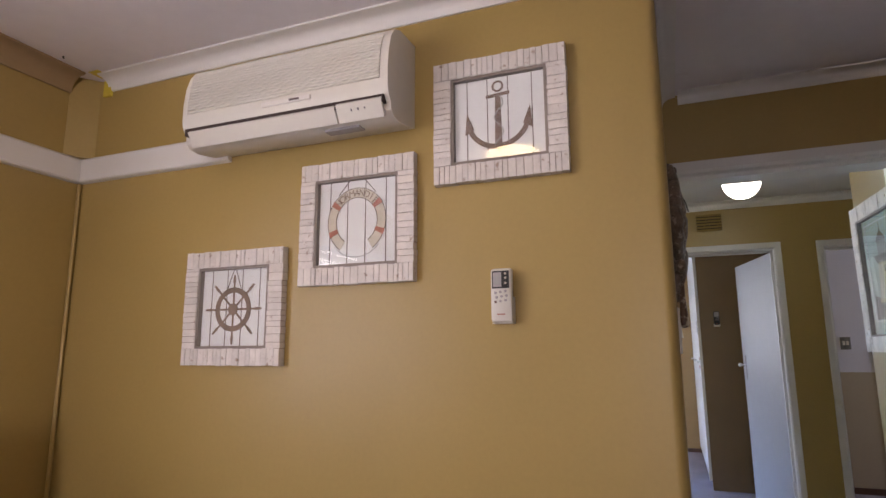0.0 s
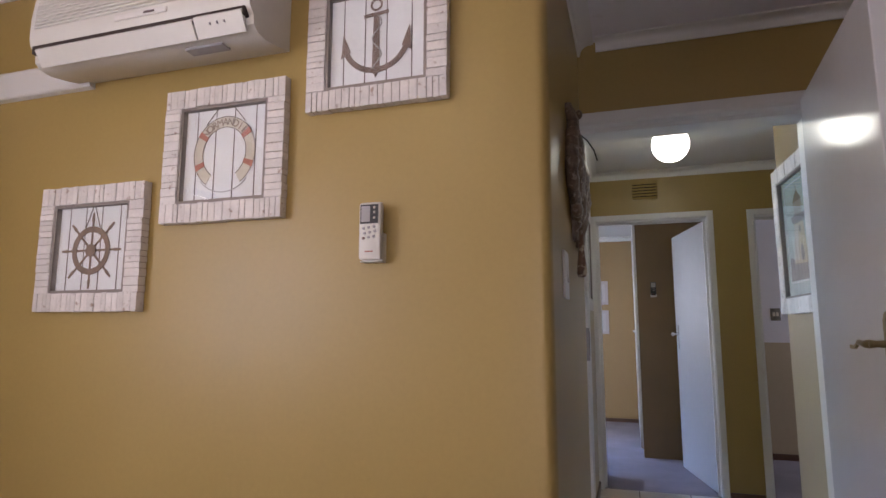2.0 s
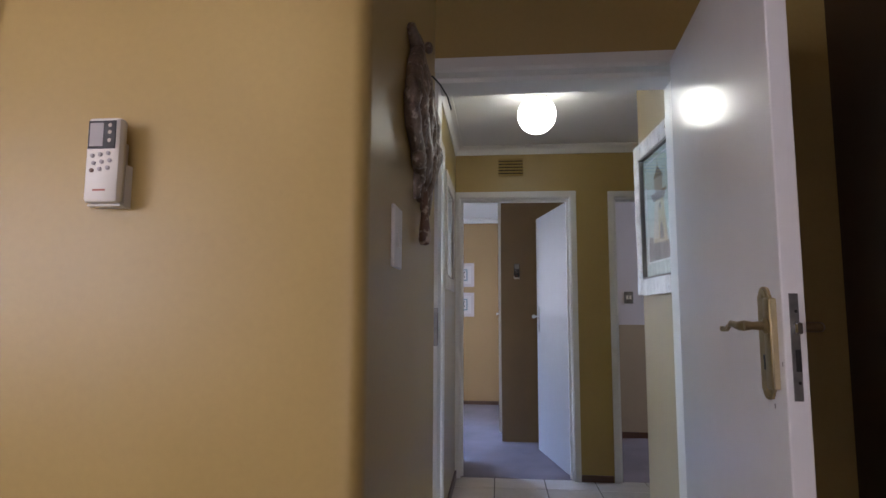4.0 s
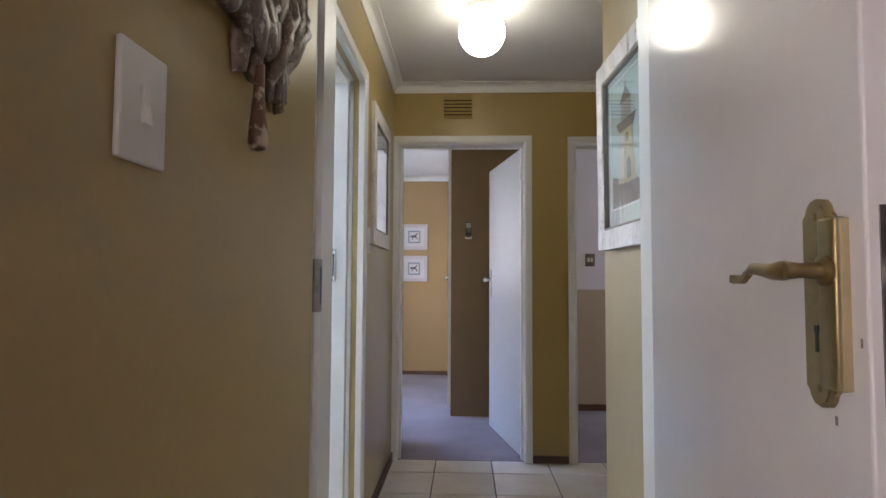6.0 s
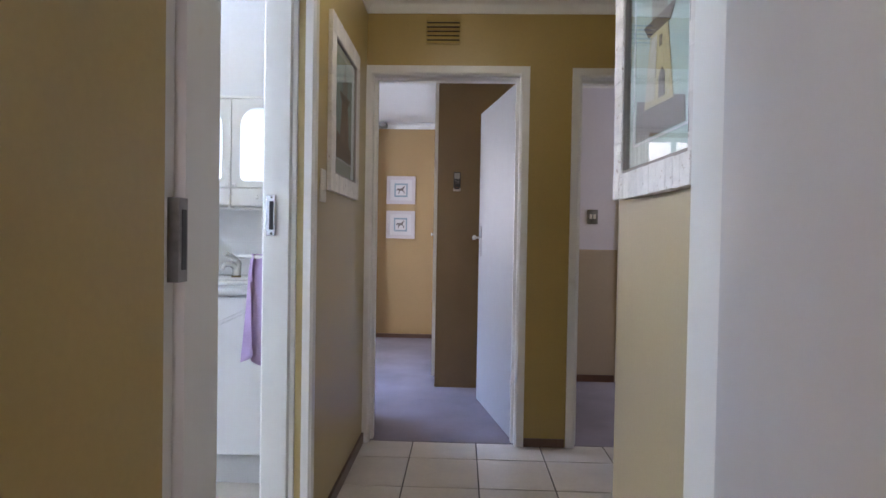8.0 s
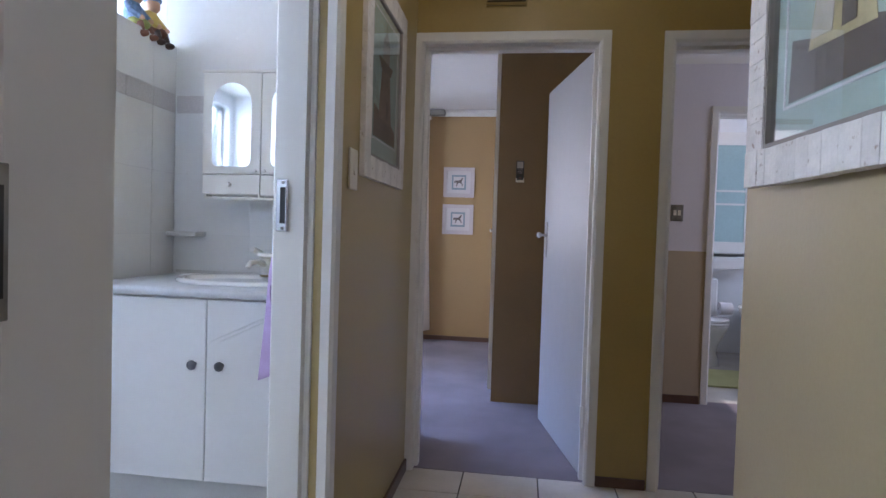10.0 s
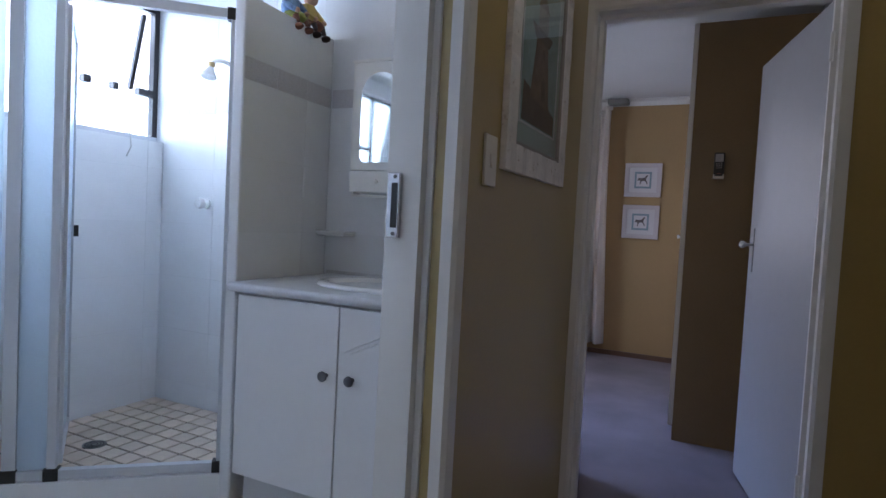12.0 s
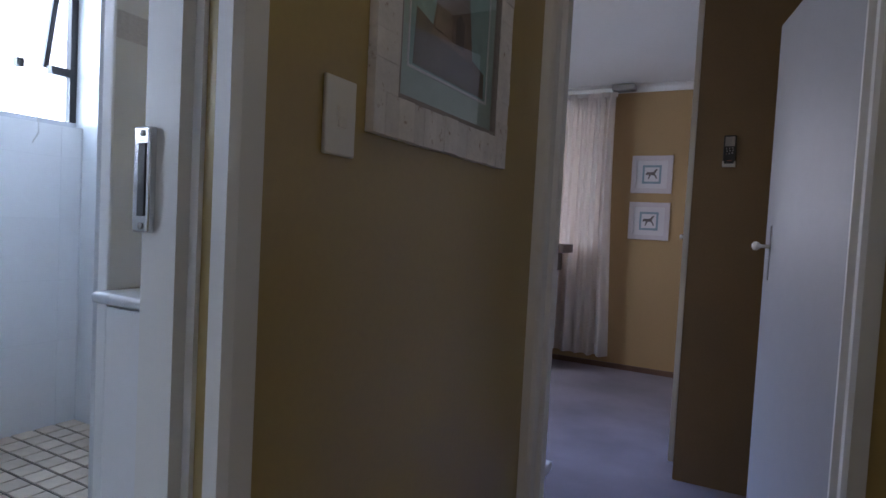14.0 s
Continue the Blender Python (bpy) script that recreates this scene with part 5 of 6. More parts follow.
post(0.015, 0.03, 0.16, 1.935, "jamb_post", ALU)
post(0.62, 0.03, 0.16, 1.935, "middle_post", ALU)
post(0.76, 0.045, 0.16, 1.935, "middle_post", ALU)
post(SL - 0.02, 0.035, 0.16, 1.935, "corner_post", ALU)
post(0.315, 0.58, 0.122, 0.158, "bottom_rail", ALU)
post(0.69, 0.12, 0.122, 0.158, "bottom_rail", ALU)
post((0.78 + SL) / 2, SL - 0.82, 0.122, 0.158, "bottom_rail", ALU)
post(SL / 2, SL, 1.936, 1.972, "top_rail", ALU)
for s in (0.02, 0.62, 0.76):
    post(s, 0.05, 0.118, 0.165, "corner_block", BLACK, 0.0, 0.04)
    post(s, 0.05, 1.93, 1.976, "corner_block", BLACK, 0.0, 0.04)
post(0.69, 0.11, 0.16, 1.935, "glass_panel", FROST, 0.0, 0.005)
post((0.78 + SL) / 2, SL - 0.82, 0.16, 1.935, "glass_panel", FROST, 0.0, 0.005)
sd = along(SL)
part("side_panel", boxes(((-2.33, sd[1] - 0.0025, 0.125), (sd[0], sd[1] + 0.0025, 1.935))), FROST, door)
part("side_rail", boxes(((-2.33, sd[1] - 0.015, 1.936), (sd[0] - 0.02, sd[1] + 0.015, 1.972))), ALU, door)
H = Vector(along(0.60, 0.0))
sw = (H - Vector((0.585, 2.78))).normalized()
sw = Vector((sw.x * math.cos(radians(-4.0)) - sw.y * math.sin(radians(-4.0)), sw.x * math.sin(radians(-4.0)) + sw.y * math.cos(radians(-4.0))))
sn = Vector((-sw.y, sw.x))


def swung(a0, a1, b0, b1, z0, z1, name, mat):
    pts = [H + sw * a0 + sn * b0, H + sw * a1 + sn * b0, H + sw * a1 + sn * b1, H + sw * a0 + sn * b1]
    return part(name, prism(bmesh.new(), [tuple(p) for p in pts], z0, z1), mat, door)


swung(0.02, 0.05, -0.012, 0.012, 0.17, 1.92, "door_stile", ALU)
swung(0.50, 0.53, -0.012, 0.012, 0.17, 1.92, "door_stile", ALU)
swung(0.05, 0.50, -0.012, 0.012, 0.17, 0.2, "door_rail", ALU)
swung(0.05, 0.50, -0.012, 0.012, 1.89, 1.92, "door_rail", ALU)
swung(0.05, 0.50, -0.0025, 0.0025, 0.2, 1.89, "door_glass", FROST)
swung(0.49, 0.525, -0.03, -0.012, 1.03, 1.08, "door_pull", BLACK)
rose = thing("wall_shower", "white shower head on a short wall arm", "shower head", (-1.80, 5.03, 1.94))
part("flange", lathe(bmesh.new(), [(0, 0), (0.03, 0), (0.026, 0.012), (0.012, 0.016), (0, 0.016)], 20, Matrix.Translation((-1.80, 5.036, 1.945)) @ Matrix.Rotation(radians(90), 4, "X")), CERAMIC, rose, smooth=40)
part("arm", tube(bmesh.new(), [(-1.80, 5.03, 1.945), (-1.80, 4.97, 1.952), (-1.803, 4.925, 1.945), (-1.806, 4.90, 1.925)], 0.011, 12), CERAMIC, rose, smooth=60)
part("collar", lathe(bmesh.new(), [(0.016, 0), (0.018, 0.01), (0.016, 0.022), (0, 0.022)], 16, Matrix.Translation((-1.806, 4.897, 1.905))), BRASS, rose, smooth=50)
part("spray_head", lathe(bmesh.new(), [(0.014, 0.05), (0.02, 0.035), (0.036, 0.008), (0.04, 0.0), (0.036, -0.006), (0, -0.006)], 24, Matrix.Translation((-1.812, 4.885, 1.855)) @ Matrix.Rotation(radians(-14), 4, "X")), CERAMIC, rose, smooth=50)
for x in (-1.955, -1.738):
    tp = thing("shower_tap", "white round shower tap on the tiled wall", "tap", (x, 5.03, 1.215), "shower taps")
    M2 = Matrix.Translation((x, 5.036, 1.215)) @ Matrix.Rotation(radians(90), 4, "X")
    part("flange", lathe(bmesh.new(), [(0, 0), (0.028, 0), (0.025, 0.012), (0.012, 0.018), (0.012, 0.03), (0, 0.03)], 20, M2), CERAMIC, tp, smooth=40)
    part("tap_handle", lathe(bmesh.new(), [(0.012, 0.03), (0.026, 0.034), (0.029, 0.05), (0.025, 0.066), (0.012, 0.07), (0, 0.071)], 20, M2), CERAMIC, tp, smooth=50)
drain = thing("floor_drain", "round dark shower drain in the mosaic floor", "drain", (-1.94, 4.425, 0.08))
DC = Matrix.Translation((-1.94, 4.425, 0))
part("drain_ring", lathe(bmesh.new(), [(0, 0.08), (0.05, 0.08), (0.05, 0.0868), (0.046, 0.0878), (0.04, 0.0865), (0, 0.0865)], 28, DC), STEEL, drain, smooth=40)
for r_ in (0.011, 0.023, 0.034):
    part("drain_slot", lathe(bmesh.new(), [(r_, 0.0862), (r_, 0.0872), (r_ + 0.006, 0.0872), (r_ + 0.006, 0.0862)], 24, DC), BLACK, drain)
# bathroom window
bw = thing("window_2", "bronze aluminium bathroom window with a tilted top sash", "window", (-2.41, 4.45, 1.55), kind="structure")
for lo, hi in (((-2.43, 3.1, 1.55), (-2.39, 5.05, 1.58)), ((-2.43, 3.1, 2.27), (-2.39, 5.05, 2.3)), ((-2.43, 3.1, 1.58), (-2.39, 3.13, 2.27)), ((-2.43, 5.018, 1.58), (-2.39, 5.05, 2.27)),
               ((-2.43, 4.93, 1.80), (-2.39, 5.018, 1.84)), ((-2.43, 3.13, 1.80), (-2.39, 3.9, 1.84)), ((-2.43, 4.44, 1.8), (-2.39, 4.47, 1.84)), ((-2.43, 4.62, 1.8), (-2.39, 4.66, 1.84)), ((-2.43, 4.78, 1.8), (-2.39, 4.81, 1.84))):
    part("window_frame", boxes((lo, hi)), ALU if lo[2] < 1.56 else BRONZE, bw)
sash = Matrix.Translation((-2.40, 0, 2.25)) @ Matrix.Rotation(radians(14), 4, "Y")
for lo, hi in (((-0.02, 4.95, -0.42), (0.0, 4.975, 0)), ((-0.02, 3.95, -0.42), (0.0, 3.975, 0))):
    bm = boxes((lo, hi))
    bm.transform(sash)
    part("sash_bar", bm, BRONZE, bw)
part("pane", boxes(((-2.412, 3.13, 1.585), (-2.408, 5.018, 1.8))), PANE, bw).visible_shadow = False
part("stay_chain", tube(bmesh.new(), [(-2.36, 4.84, 1.62), (-2.33, 4.845, 1.56), (-2.322, 4.845, 1.5), (-2.322, 4.82, 1.45)], 0.004, 6), CERAMIC, bw, "white hanging cord")

bw2 = thing("window_4", "bronze aluminium second bathroom window", "window", (-2.41, 2.35, 1.55), kind="structure")
for lo, hi in (((-2.43, 1.95, 1.55), (-2.39, 2.75, 1.58)), ((-2.43, 1.95, 2.27), (-2.39, 2.75, 2.3)), ((-2.43, 1.95, 1.58), (-2.39, 1.98, 2.27)), ((-2.43, 2.72, 1.58), (-2.39, 2.75, 2.27)),
               ((-2.43, 2.36, 1.58), (-2.385, 2.4, 2.27)), ((-2.43, 2.4, 1.8), (-2.39, 2.72, 1.84))):
    part("window_frame", boxes((lo, hi)), BRONZE, bw2)
for y0, y1 in ((1.98, 2.36), (2.4, 2.72)):
    part("pane", boxes(((-2.412, y0, 1.58), (-2.408, y1, 2.27))), PANE, bw2).visible_shadow = False

# ---- bedroom ----
ward = thing("wardrobe", "built-in wardrobe with white doors and a dull brown end panel", "wardrobe", (0.7, 7.3, 0))
part("end_panel", boxes(((0.392, 6.3, 0), (1.048, 6.33, 2.365))), PANEL_BROWN, ward, "dull brown end panel")
part("carcass", boxes(((0.41, 6.332, 0.0), (1.048, 8.444, 2.365))), CABINET_CREAM, ward)
part("edge_trim", boxes(((0.366, 6.302, 0.085), (0.39, 6.33, 2.365))), ENAMEL, ward, "white front edging")
for i in range(4):
    y0 = 6.335 + i * 0.527
    for z0, z1 in ((0.09, 1.86), (1.866, 2.36)):
        d = part("door", boxes(((0.37, y0, z0), (0.39, y0 + 0.523, z1)), bevel=0.002), DOOR_WHITE, ward)
        if z0 < 1:
            yk = y0 + (0.04 if i % 2 == 0 else 0.48)
            part("knob", lathe(bmesh.new(), [(0.006, 0), (0.006, 0.012), (0.013, 0.018), (0.01, 0.026), (0, 0.027)], 14, Matrix.Translation((0.37, yk, 1.17)) @ Matrix.Rotation(radians(-90), 4, "Y")), CERAMIC, d, smooth=50)
# small paper notes on the first door
for k, (y0, z0, w_, h_, mt) in enumerate(((6.45, 1.43, 0.1, 0.14, PRINT_GREY), (6.62, 1.46, 0.09, 0.1, PAPER), (6.5, 1.18, 0.1, 0.03, PRINT_RED), (6.52, 1.1, 0.12, 0.025, PRINT_RED))):
    st = to_object("paper_note", boxes(((0.3678, y0, z0), (0.3695, y0 + w_, z0 + h_))), mt)
    tagged(st, "small paper note stuck on the wardrobe door", "paper note", "notes on the wardrobe")
r2 = thing("remote_control", "dark remote in a white cradle on the wardrobe panel", "remote control", (0.54, 6.3, 1.5))
remote(r2, on_south_face(0.513, 6.2995, 1.508) @ Matrix.Diagonal((0.85, 0.92, 0.8, 1)), BLACK, PRINT_GREY)
part("cradle_base", boxes(((0.512, 6.276, 1.5), (0.567, 6.2995, 1.526)), bevel=0.002), SWITCH, r2, "white lower cradle")
for z in (1.521, 1.13):
    pic = thing("picture", "small white framed print with a pale green mount", "picture", (-0.116, 8.45, z), "small bedroom prints")
    m = on_south_face(-0.28, 8.459, z)
    W, Hh = 0.327, 0.314
    for lo, hi in (((0, 0, 0), (W, 0.04, 0.016)), ((0, Hh - 0.04, 0), (W, Hh, 0.016)), ((0, 0.04, 0), (0.04, Hh - 0.04, 0.016)), ((W - 0.04, 0.04, 0), (W, Hh - 0.04, 0.016))):
        bm = boxes((lo, hi), bevel=0.002)
        bm.transform(m)
        part("frame_side", bm, PRINT_FRAME, pic)
    for nm2, lo, hi, mt in (("mount", (0.04, 0.04, 0.001), (W - 0.04, Hh - 0.04, 0.006), PINK_PAPER), ("mount_inner", (0.088, 0.08, 0.006), (W - 0.088, Hh - 0.08, 0.0072), BLUE_MOUNT), ("print", (0.105, 0.098, 0.0072), (W - 0.105, Hh - 0.098, 0.0084), PINK_PAPER)):
        bm = boxes((lo, hi))
        bm.transform(m)
        part(nm2, bm, mt, pic)
    horse = [(0.112, 0.152), (0.116, 0.166), (0.126, 0.178), (0.15, 0.175), (0.175, 0.18), (0.19, 0.198), (0.201, 0.206), (0.209, 0.194), (0.2, 0.189), (0.193, 0.172), (0.189, 0.158),
             (0.203, 0.14), (0.206, 0.12), (0.198, 0.12), (0.192, 0.138), (0.178, 0.15), (0.158, 0.152), (0.15, 0.14), (0.142, 0.118), (0.133, 0.118), (0.139, 0.14), (0.138, 0.157), (0.124, 0.152)]
    flat("motif", horse, 0.0084, PRINT_DARK, pic, m)
# curtains and rail
for nm, x0, x1, seed in (("near", -0.98, -0.412, 4), ("far", -2.3, -1.85, 9)):
    cu = thing("curtain", "white gathered curtain hanging beside the bedroom window", "curtain", ((x0 + x1) / 2, 8.33, 0.12), "bedroom curtains")
    bm = bmesh.new()
    cols, nz = 90, 14
    grid = []
    for j in range(nz + 1):
        t = j / nz
        z = 2.345 - t * (2.345 - 0.115)
        row = []
        for i in range(cols + 1):
            u = i / cols
            amp = 0.026 + 0.026 * t
            sway = 0.02 * math.sin(3.1 * t + seed)
            wave = math.sin(u * 34 + seed + 1.6 * math.sin(u * 7 + 1.4 * t)) * amp * (0.7 + 0.5 * math.sin(u * 11 + seed)) + (0.014 - 0.010 * t) * math.sin(u * 92 + 3 * t)
            row.append(bm.verts.new((x0 + (x1 - x0) * u + (u - 0.5) * 0.05 * t + sway * u, 8.33 + wave, z + 0.006 * math.sin(u * 31) * (j == nz))))
        grid.append(row)
    for a, b_ in zip(grid, grid[1:]):
        for i in range(cols):
            bm.faces.new((a[i], a[i + 1], b_[i + 1], b_[i]))
    c = part("cloth", bm, SHEER, cu, smooth=80)
    sol = c.modifiers.new("thickness", "SOLIDIFY")
    sol.thickness = 0.002
    part("heading_tape", boxes(((x0, 8.318, 2.315), (x1, 8.342, 2.35))), SHEER, cu)
rail = thing("curtain_rail", "pale curtain rail with a grey end bracket", "curtain rail", (-1.3, 8.35, 2.38))
part("track", boxes(((-2.3, 8.318, 2.352), (-0.44, 8.342, 2.385)), bevel=0.003), ENAMEL, rail)
part("end_cover", boxes(((-0.46, 8.29, 2.36), (-0.27, 8.4, 2.415)), bevel=0.016), GREY_METAL, rail, "grey rounded end bracket", 50)
bwn = thing("window_3", "white framed bedroom window behind the curtain", "window", (-1.35, 8.5, 0.95), kind="structure")
for lo, hi in (((-2.1, 8.5, 0.95), (-0.6, 8.54, 1.0)), ((-2.1, 8.5, 2.27), (-0.6, 8.54, 2.32)), ((-2.1, 8.5, 1.0), (-2.05, 8.54, 2.27)), ((-0.65, 8.5, 1.0), (-0.6, 8.54, 2.27)), ((-1.375, 8.5, 1.0), (-1.325, 8.54, 2.27)),
               ((-2.05, 8.502, 1.96), (-1.375, 8.538, 2.02)), ((-1.325, 8.502, 1.96), (-0.65, 8.538, 2.02))):
    part("window_frame", boxes((lo, hi)), ENAMEL, bwn)
for x0, x1 in ((-2.05, -1.375), (-1.325, -0.65)):
    part("pane", boxes(((x0, 8.518, 1.0), (x1, 8.522, 2.27))), PANE, bwn).visible_shadow = False
desk = thing("sideboard", "dark topped sideboard with a white front below the window", "sideboard", (-1.3, 8.2, 0))
part("top", boxes(((-1.9, 7.98, 0.985), (-0.695, 8.27, 1.055)), bevel=0.004), DARK_WOOD, desk, "dark wood top")
part("frieze", boxes(((-1.86, 8.0, 0.83), (-0.78, 8.25, 0.984))), DARK_WOOD, desk, "dark wood frieze")
part("front", boxes(((-1.85, 8.01, 0.14), (-0.805, 8.24, 0.829)), bevel=0.004), VANITY_WHITE, desk, "white lower front")
for x0 in (-1.84, -0.87):
    for y0 in (8.02, 8.18):
        part("foot", boxes(((x0, y0, 0), (x0 + 0.05, y0 + 0.05, 0.14))), DARK_WOOD, desk)
bed = thing("bench", "low pale bench with a dark base inside the bedroom doorway", "bench", (-0.4, 5.85, 0))
part("bench_top", boxes(((-0.9, 5.24, 0.2), (0.0, 5.6, 0.235)), bevel=0.005), VANITY_WHITE, bed)
part("base", boxes(((-0.86, 5.27, 0.0), (-0.03, 5.57, 0.199))), DARK_WOOD, bed)

# ---- second bathroom and bedroom ----
bm = bmesh.new()
b2 = thing("wall_cupboard", "white bathroom wall cupboard with pale glass doors", "wall cupboard", (2.64, 8.5, 1.0))
part("body", boxes(((2.30, 8.42, 1.02), (2.84, 8.62, 2.22))), CABINET_CREAM, b2)
for z0, z1 in ((2.09, 2.21), (1.03, 1.14)):
    part("frame_rail", boxes(((2.31, 8.40, z0), (2.835, 8.419, z1)), bevel=0.002), CABINET_CREAM, b2)
for x0, x1 in ((2.31, 2.39), (2.722, 2.835)):
    part("frame_stile", boxes(((x0, 8.40, 1.141), (x1, 8.419, 2.089)), bevel=0.002), CABINET_CREAM, b2)
part("glass_door", boxes(((2.39, 8.408, 1.14), (2.722, 8.414, 2.09))), material("pale_aqua_glass", (0.4, 0.56, 0.56), 0.12, spread=0.1, scale=2), b2, "pale aqua glass")
for z in (1.5, 1.63):
    part("shelf_edge", boxes(((2.39, 8.403, z), (2.722, 8.407, z + 0.02))), CABINET_CREAM, b2)
part("lower_shelf", boxes(((2.30, 8.36, 0.87), (2.845, 8.62, 0.99)), bevel=0.006), CABINET_CREAM, b2)
wc = thing("toilet", "white ceramic toilet beside the bath", "toilet", (2.2, 8.1, 0))
OV = Matrix.Translation((2.3, 8.0, 0)) @ Matrix.Diagonal((0.8, 1.1, 1, 1))
part("bowl", lathe(bmesh.new(), [(0, 0.002), (0.13, 0.002), (0.125, 0.06), (0.1, 0.12), (0.12, 0.2), (0.19, 0.32), (0.215, 0.37), (0.21, 0.385), (0, 0.385)], 32, OV), CERAMIC, wc, smooth=50)
part("seat", lathe(bmesh.new(), [(0, 0.39), (0.22, 0.39), (0.222, 0.4), (0.215, 0.412), (0, 0.414)], 32, OV), CERAMIC, wc, smooth=40)
part("lid", lathe(bmesh.new(), [(0, 0.418), (0.218, 0.418), (0.215, 0.432), (0.2, 0.438), (0, 0.438)], 32, OV), CERAMIC, wc, smooth=40)
part("cistern", boxes(((2.13, 8.28, 0.4), (2.47, 8.5, 0.78)), bevel=0.02), CERAMIC, wc, smooth=50)
roll = thing("toilet_roll", "white toilet roll on a wall holder", "toilet roll", (2.5, 8.3, 0.55))
part("paper", lathe(bmesh.new(), [(0.018, 0), (0.06, 0), (0.06, 0.11), (0.018, 0.11)], 24, Matrix.Translation((2.46, 8.2, 0.5)) @ Matrix.Rotation(radians(90), 4, "Y")), PAPER, roll, smooth=40)
part("holder", tube(bmesh.new(), [(2.45, 8.2, 0.5), (2.54, 8.2, 0.5), (2.545, 8.3, 0.51), (2.545, 8.62, 0.51)], 0.007, 8), CHROME, roll, smooth=60)
tub = thing("bath_tub", "white rounded bath tub beside the toilet", "bath", (3.06, 7.9, 0))
TB = Matrix.Translation((3.1, 7.85, 0)) @ Matrix.Diagonal((0.9, 1.2, 1, 1))
part("tub_shell", lathe(bmesh.new(), [(0, 0.002), (0.48, 0.002), (0.53, 0.15), (0.57, 0.45), (0.6, 0.52), (0.6, 0.54), (0.57, 0.55), (0.54, 0.53), (0.48, 0.2), (0, 0.18)], 40, TB), CERAMIC, tub, smooth=50)
btap = thing("bath_tap", "small dark metal tap on the bath rim", "tap", (2.62, 7.95, 0.54))
part("tap_body", lathe(bmesh.new(), [(0, 0.54), (0.024, 0.54), (0.022, 0.552), (0.012, 0.558), (0.011, 0.585), (0, 0.588)], 16, Matrix.Translation((2.64, 8.02, 0))), STEEL, btap, smooth=40)
part("spout", tube(bmesh.new(), [(2.64, 8.02, 0.575), (2.68, 8.0, 0.588), (2.72, 7.985, 0.575)], [0.011, 0.01, 0.008], 10), STEEL, btap, smooth=60)
holder = thing("soap_holder", "chrome soap holder on the bathroom wall", "soap holder", (2.98, 8.6, 0.95))
part("wall_plate", boxes(((2.94, 8.612, 0.925), (3.02, 8.629, 0.985)), bevel=0.003), CHROME, holder)
part("wire_tray", tube(bmesh.new(), [(2.93, 8.61, 0.935), (2.93, 8.55, 0.93), (3.03, 8.55, 0.93), (3.03, 8.61, 0.935)], 0.005, 8), CHROME, holder, smooth=60)
bmat = to_object("bath_mat", boxes(((2.05, 7.1, 0.003), (2.6, 7.7, 0.018)), bevel=0.005), BATH_MAT)
tagged(bmat, "pale yellow-green bath mat on the tiled floor", "bath mat")
stop = thing("door_stop", "small dark door stop on the carpet", "door stop", (1.27, 6.3, 0))
part("wedge", prism(bmesh.new(), [(6.26, 0.001), (6.4, 0.001), (6.4, 0.035), (6.38, 0.04)], 1.25, 1.30, YZ), SKIRT, stop)
ceil2 = thing("ceiling_lamp", "round white bathroom ceiling lamp, lit", "lamp", (1.98, 7.6, 2.43))
part("shade", lathe(bmesh.new(), [(0.12, 2.425), (0.12, 2.40), (0.1, 2.375), (0.05, 2.362), (0, 2.36)], 28, Matrix.Translation((2.46, 8.22, 0))), glow("lit_white_shade", (1.0, 0.95, 0.85), 6), ceil2, smooth=180)

# ---- tiles and other pieces ----


def piece_mesh(name, size, bevel, mat):
    bm = boxes(((-size[0] / 2, -size[1] / 2, -size[2] / 2), (size[0] / 2, size[1] / 2, size[2] / 2)))
    if bevel:
        bmesh.ops.bevel(bm, geom=list(bm.edges), offset=bevel, segments=1, affect="EDGES")
    me = bpy.data.meshes.new(name)
    bm.to_mesh(me)
    bm.free()
    me.materials.append(mat)
    return me


def piece(name, me, parent, at, scale=(1, 1, 1)):
    ob = new(name, me)
    ob.parent, ob.location, ob.scale = parent, at, scale
    if parent.type == "EMPTY":
        ob.location = Vector(at) - parent.location
    return ob


floor_hall = bpy.data.objects["floor_hall"]
TS = 0.351
tile = piece_mesh("tile", (TS - 0.006, TS - 0.006, 0.012), 0.0015, FLOOR_TILE)
for i in range(-1, 7):
    for j in range(7):
        x0, x1 = max(-0.085, 0.33 + TS * (i - 1)), min(2.59, 0.33 + TS * i)
        y1, y0 = 4.856 + 0.242 - TS * j + (0 if j == 0 else TS - 0.242), 4.856 - TS * j
        y1 = 5.096 if j == 0 else y0 + TS
        y0 = max(y0, 2.81)
        if x1 - x0 < 0.03 or y1 - y0 < 0.03:
            continue
        piece("tile", tile, floor_hall, ((x0 + x1) / 2, (y0 + y1) / 2, -0.006), ((x1 - x0 - 0.006) / (TS - 0.006), (y1 - y0 - 0.006) / (TS - 0.006), 1))

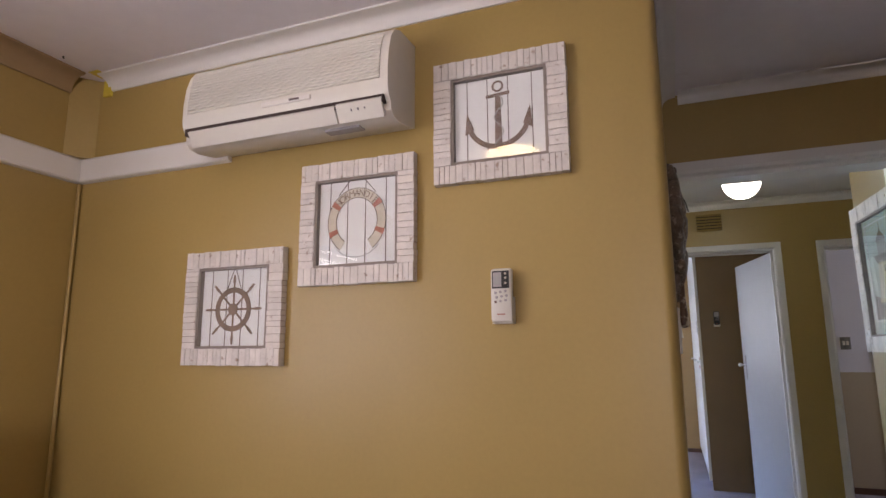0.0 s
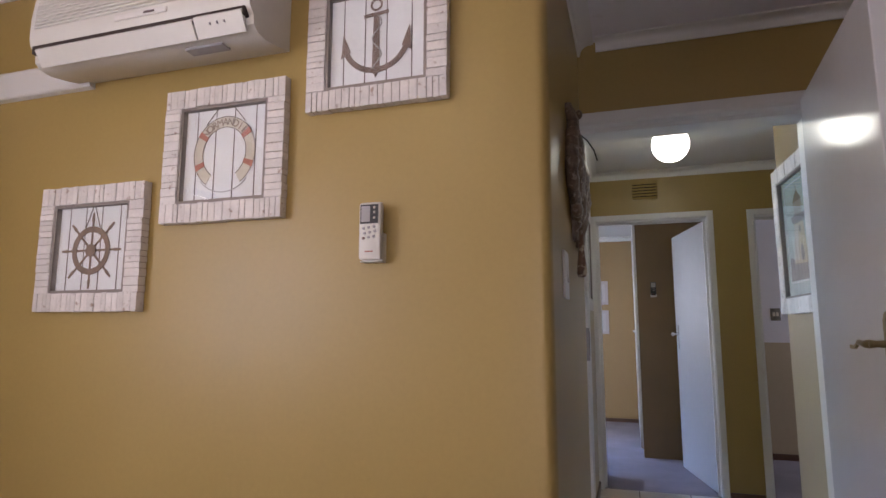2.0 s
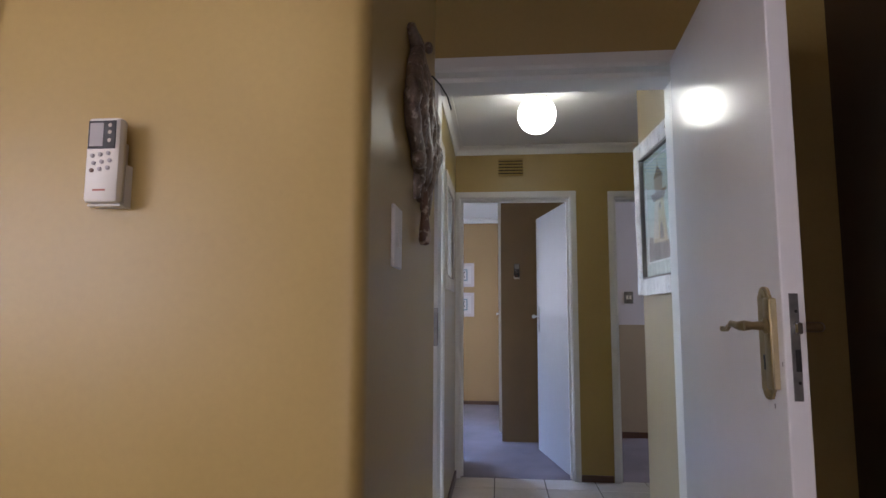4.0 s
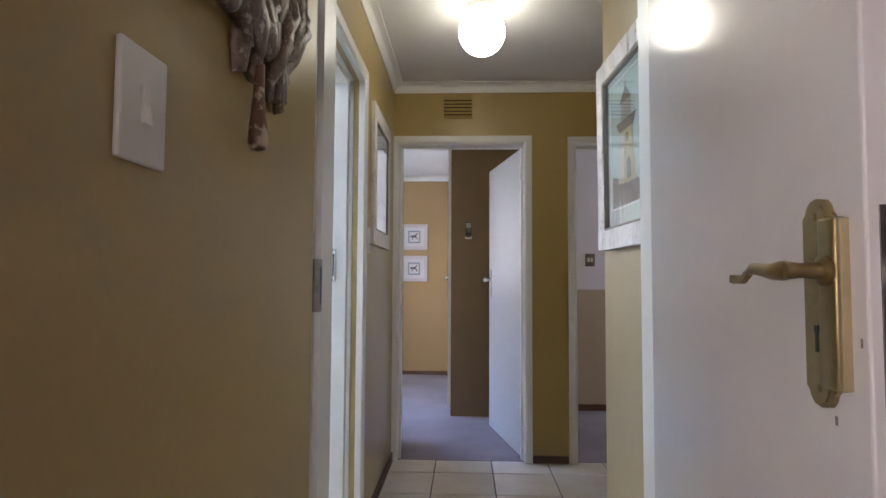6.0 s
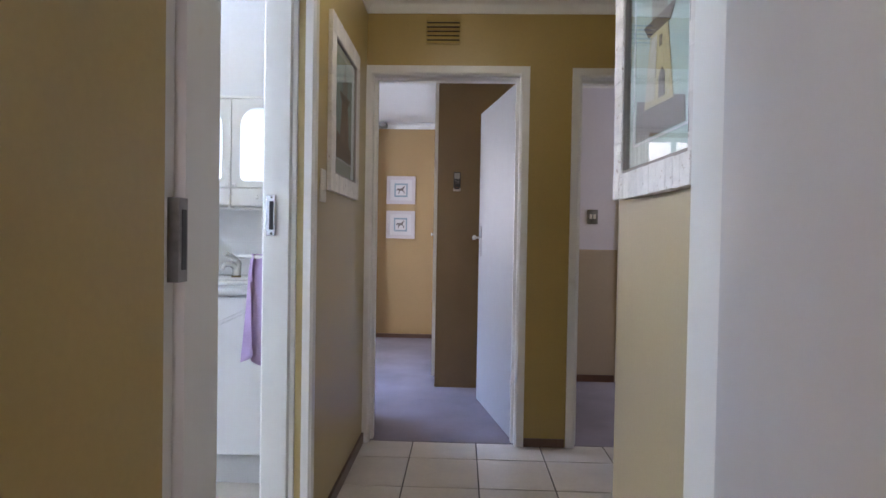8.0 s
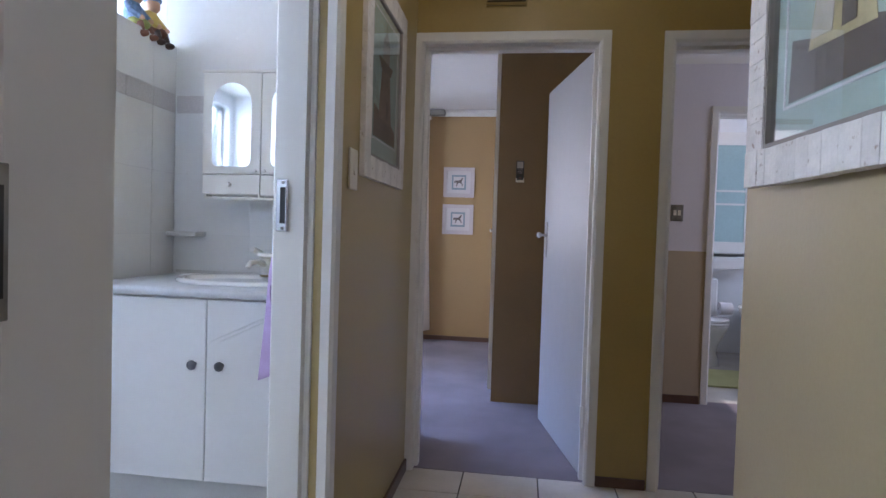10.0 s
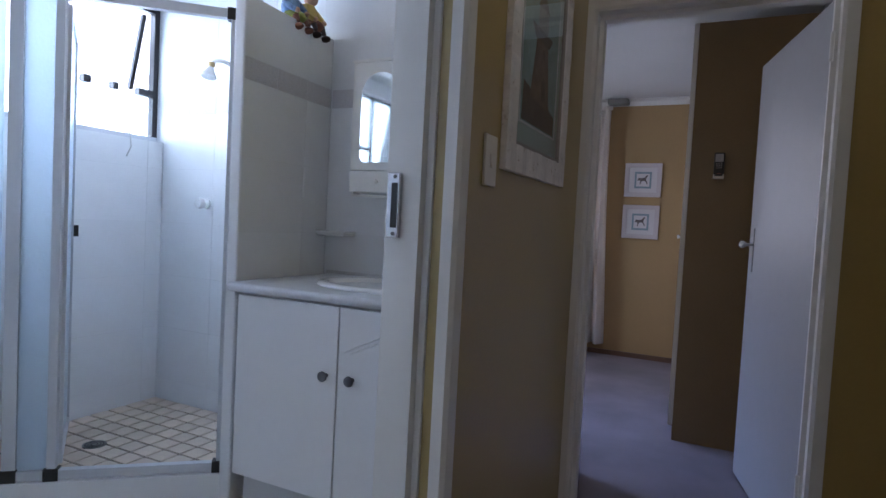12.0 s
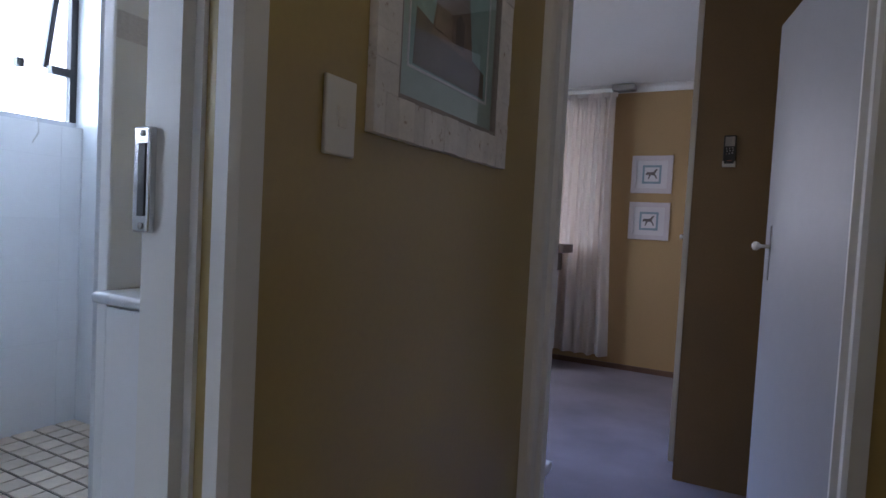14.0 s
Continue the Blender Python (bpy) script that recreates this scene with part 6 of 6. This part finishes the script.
# mosaic of the shower floor
bed_ = structure("floor_shower", prism(bmesh.new(), [along(0, 0.085), along(SL - 0.02, 0.085), (-2.328, along(SL, 0.085)[1]), (-2.328, 5.048), (-1.222, 5.048)], 0.0, 0.078), DARK_GROUT, "dark grouted mosaic shower floor")
MS = 0.098
mos = piece_mesh("mosaic_tile", (MS - 0.0105, MS - 0.0105, 0.008), 0.0015, SHOWER_TILE)
for i in range(12):
    for j in range(14):
        x, y = -2.328 + MS * (i + 0.5), 5.045 - MS * (j + 0.5)
        q = Vector((x, y)) - D0
        if q.dot(dn) < 0.085 + 0.06 or x > -1.225 - MS * 0.5:
            continue
        if y < along(SL)[1] + 0.12:
            continue
        piece("mosaic_tile", mos, bed_, (x, y, 0.0802))

# wall tiles of the bathroom: courses of 0.3 with a border strip
wn_ = bpy.data.objects["wall_bathroom_north"]
ww_ = bpy.data.objects["wall_bathroom_west"]
wp_ = bpy.data.objects["wall_shower_partition"]
COURSES = [(0.0, 0.2), (0.2, 0.5), (0.5, 0.8), (0.8, 1.1), (1.1, 1.4), (1.4, 1.7), (1.79, 2.09), (2.09, 2.42)]
TW = 0.4
unit = piece_mesh("wall_tile", (1, 1, 1), 0, WHITE_TILE)
bord = piece_mesh("border_tile", (1, 1, 1), 0, BORDER_TILE)


def tile_run(parent, axis, a0, a1, face, out, z_top=2.42, skip=None):
    """Tiles over a wall from a0 to a1 along x or y; out is the side that they stand proud on."""
    rows = [(z0, z1, unit, "wall_tile", TW) for z0, z1 in COURSES] + [(1.7, 1.79, bord, "border_tile", 0.2)]
    for z0, z1, me, nm, w in rows:
        z1 = min(z1, z_top)
        if z1 - z0 < 0.03:
            continue
        a = a0
        while a < a1 - 0.02:
            b = min(a1, a + w)
            if not (skip and skip(a, b, z0, z1)):
                zc1 = z1
                if skip and z0 < 1.55 < z1 and b > 3.11:
                    zc1 = 1.548
                c = ((a + b) / 2, (z0 + zc1) / 2)
                g = 0.004 if me is bord else 0.0016
                size = (b - a - g, 0.0016, zc1 - z0 - g)
                at = (c[0], face + out * 0.0005, c[1]) if axis == "x" else (face + out * 0.0005, c[0], c[1])
                sc = size if axis == "x" else (size[1], size[0], size[2])
                piece(nm, me, parent, at, sc)
            a = b


def window_side(a, b, z0, z1):
    return z1 > 1.56 and z0 >= 1.5 and b > 3.11


tile_run(wn_, "x", -1.163, -0.092, 5.05, -1, 1.79)
tile_run(wn_, "x", -2.328, -1.222, 5.05, -1)
tile_run(ww_, "y", 3.75, 5.043, -2.33, 1, 2.42, window_side)
tile_run(wp_, "y", 0.004, 0.59, 0.0, 1, 2.028)
tile_run(wp_, "y", 0.004, 0.59, -0.052, -1, 2.028)
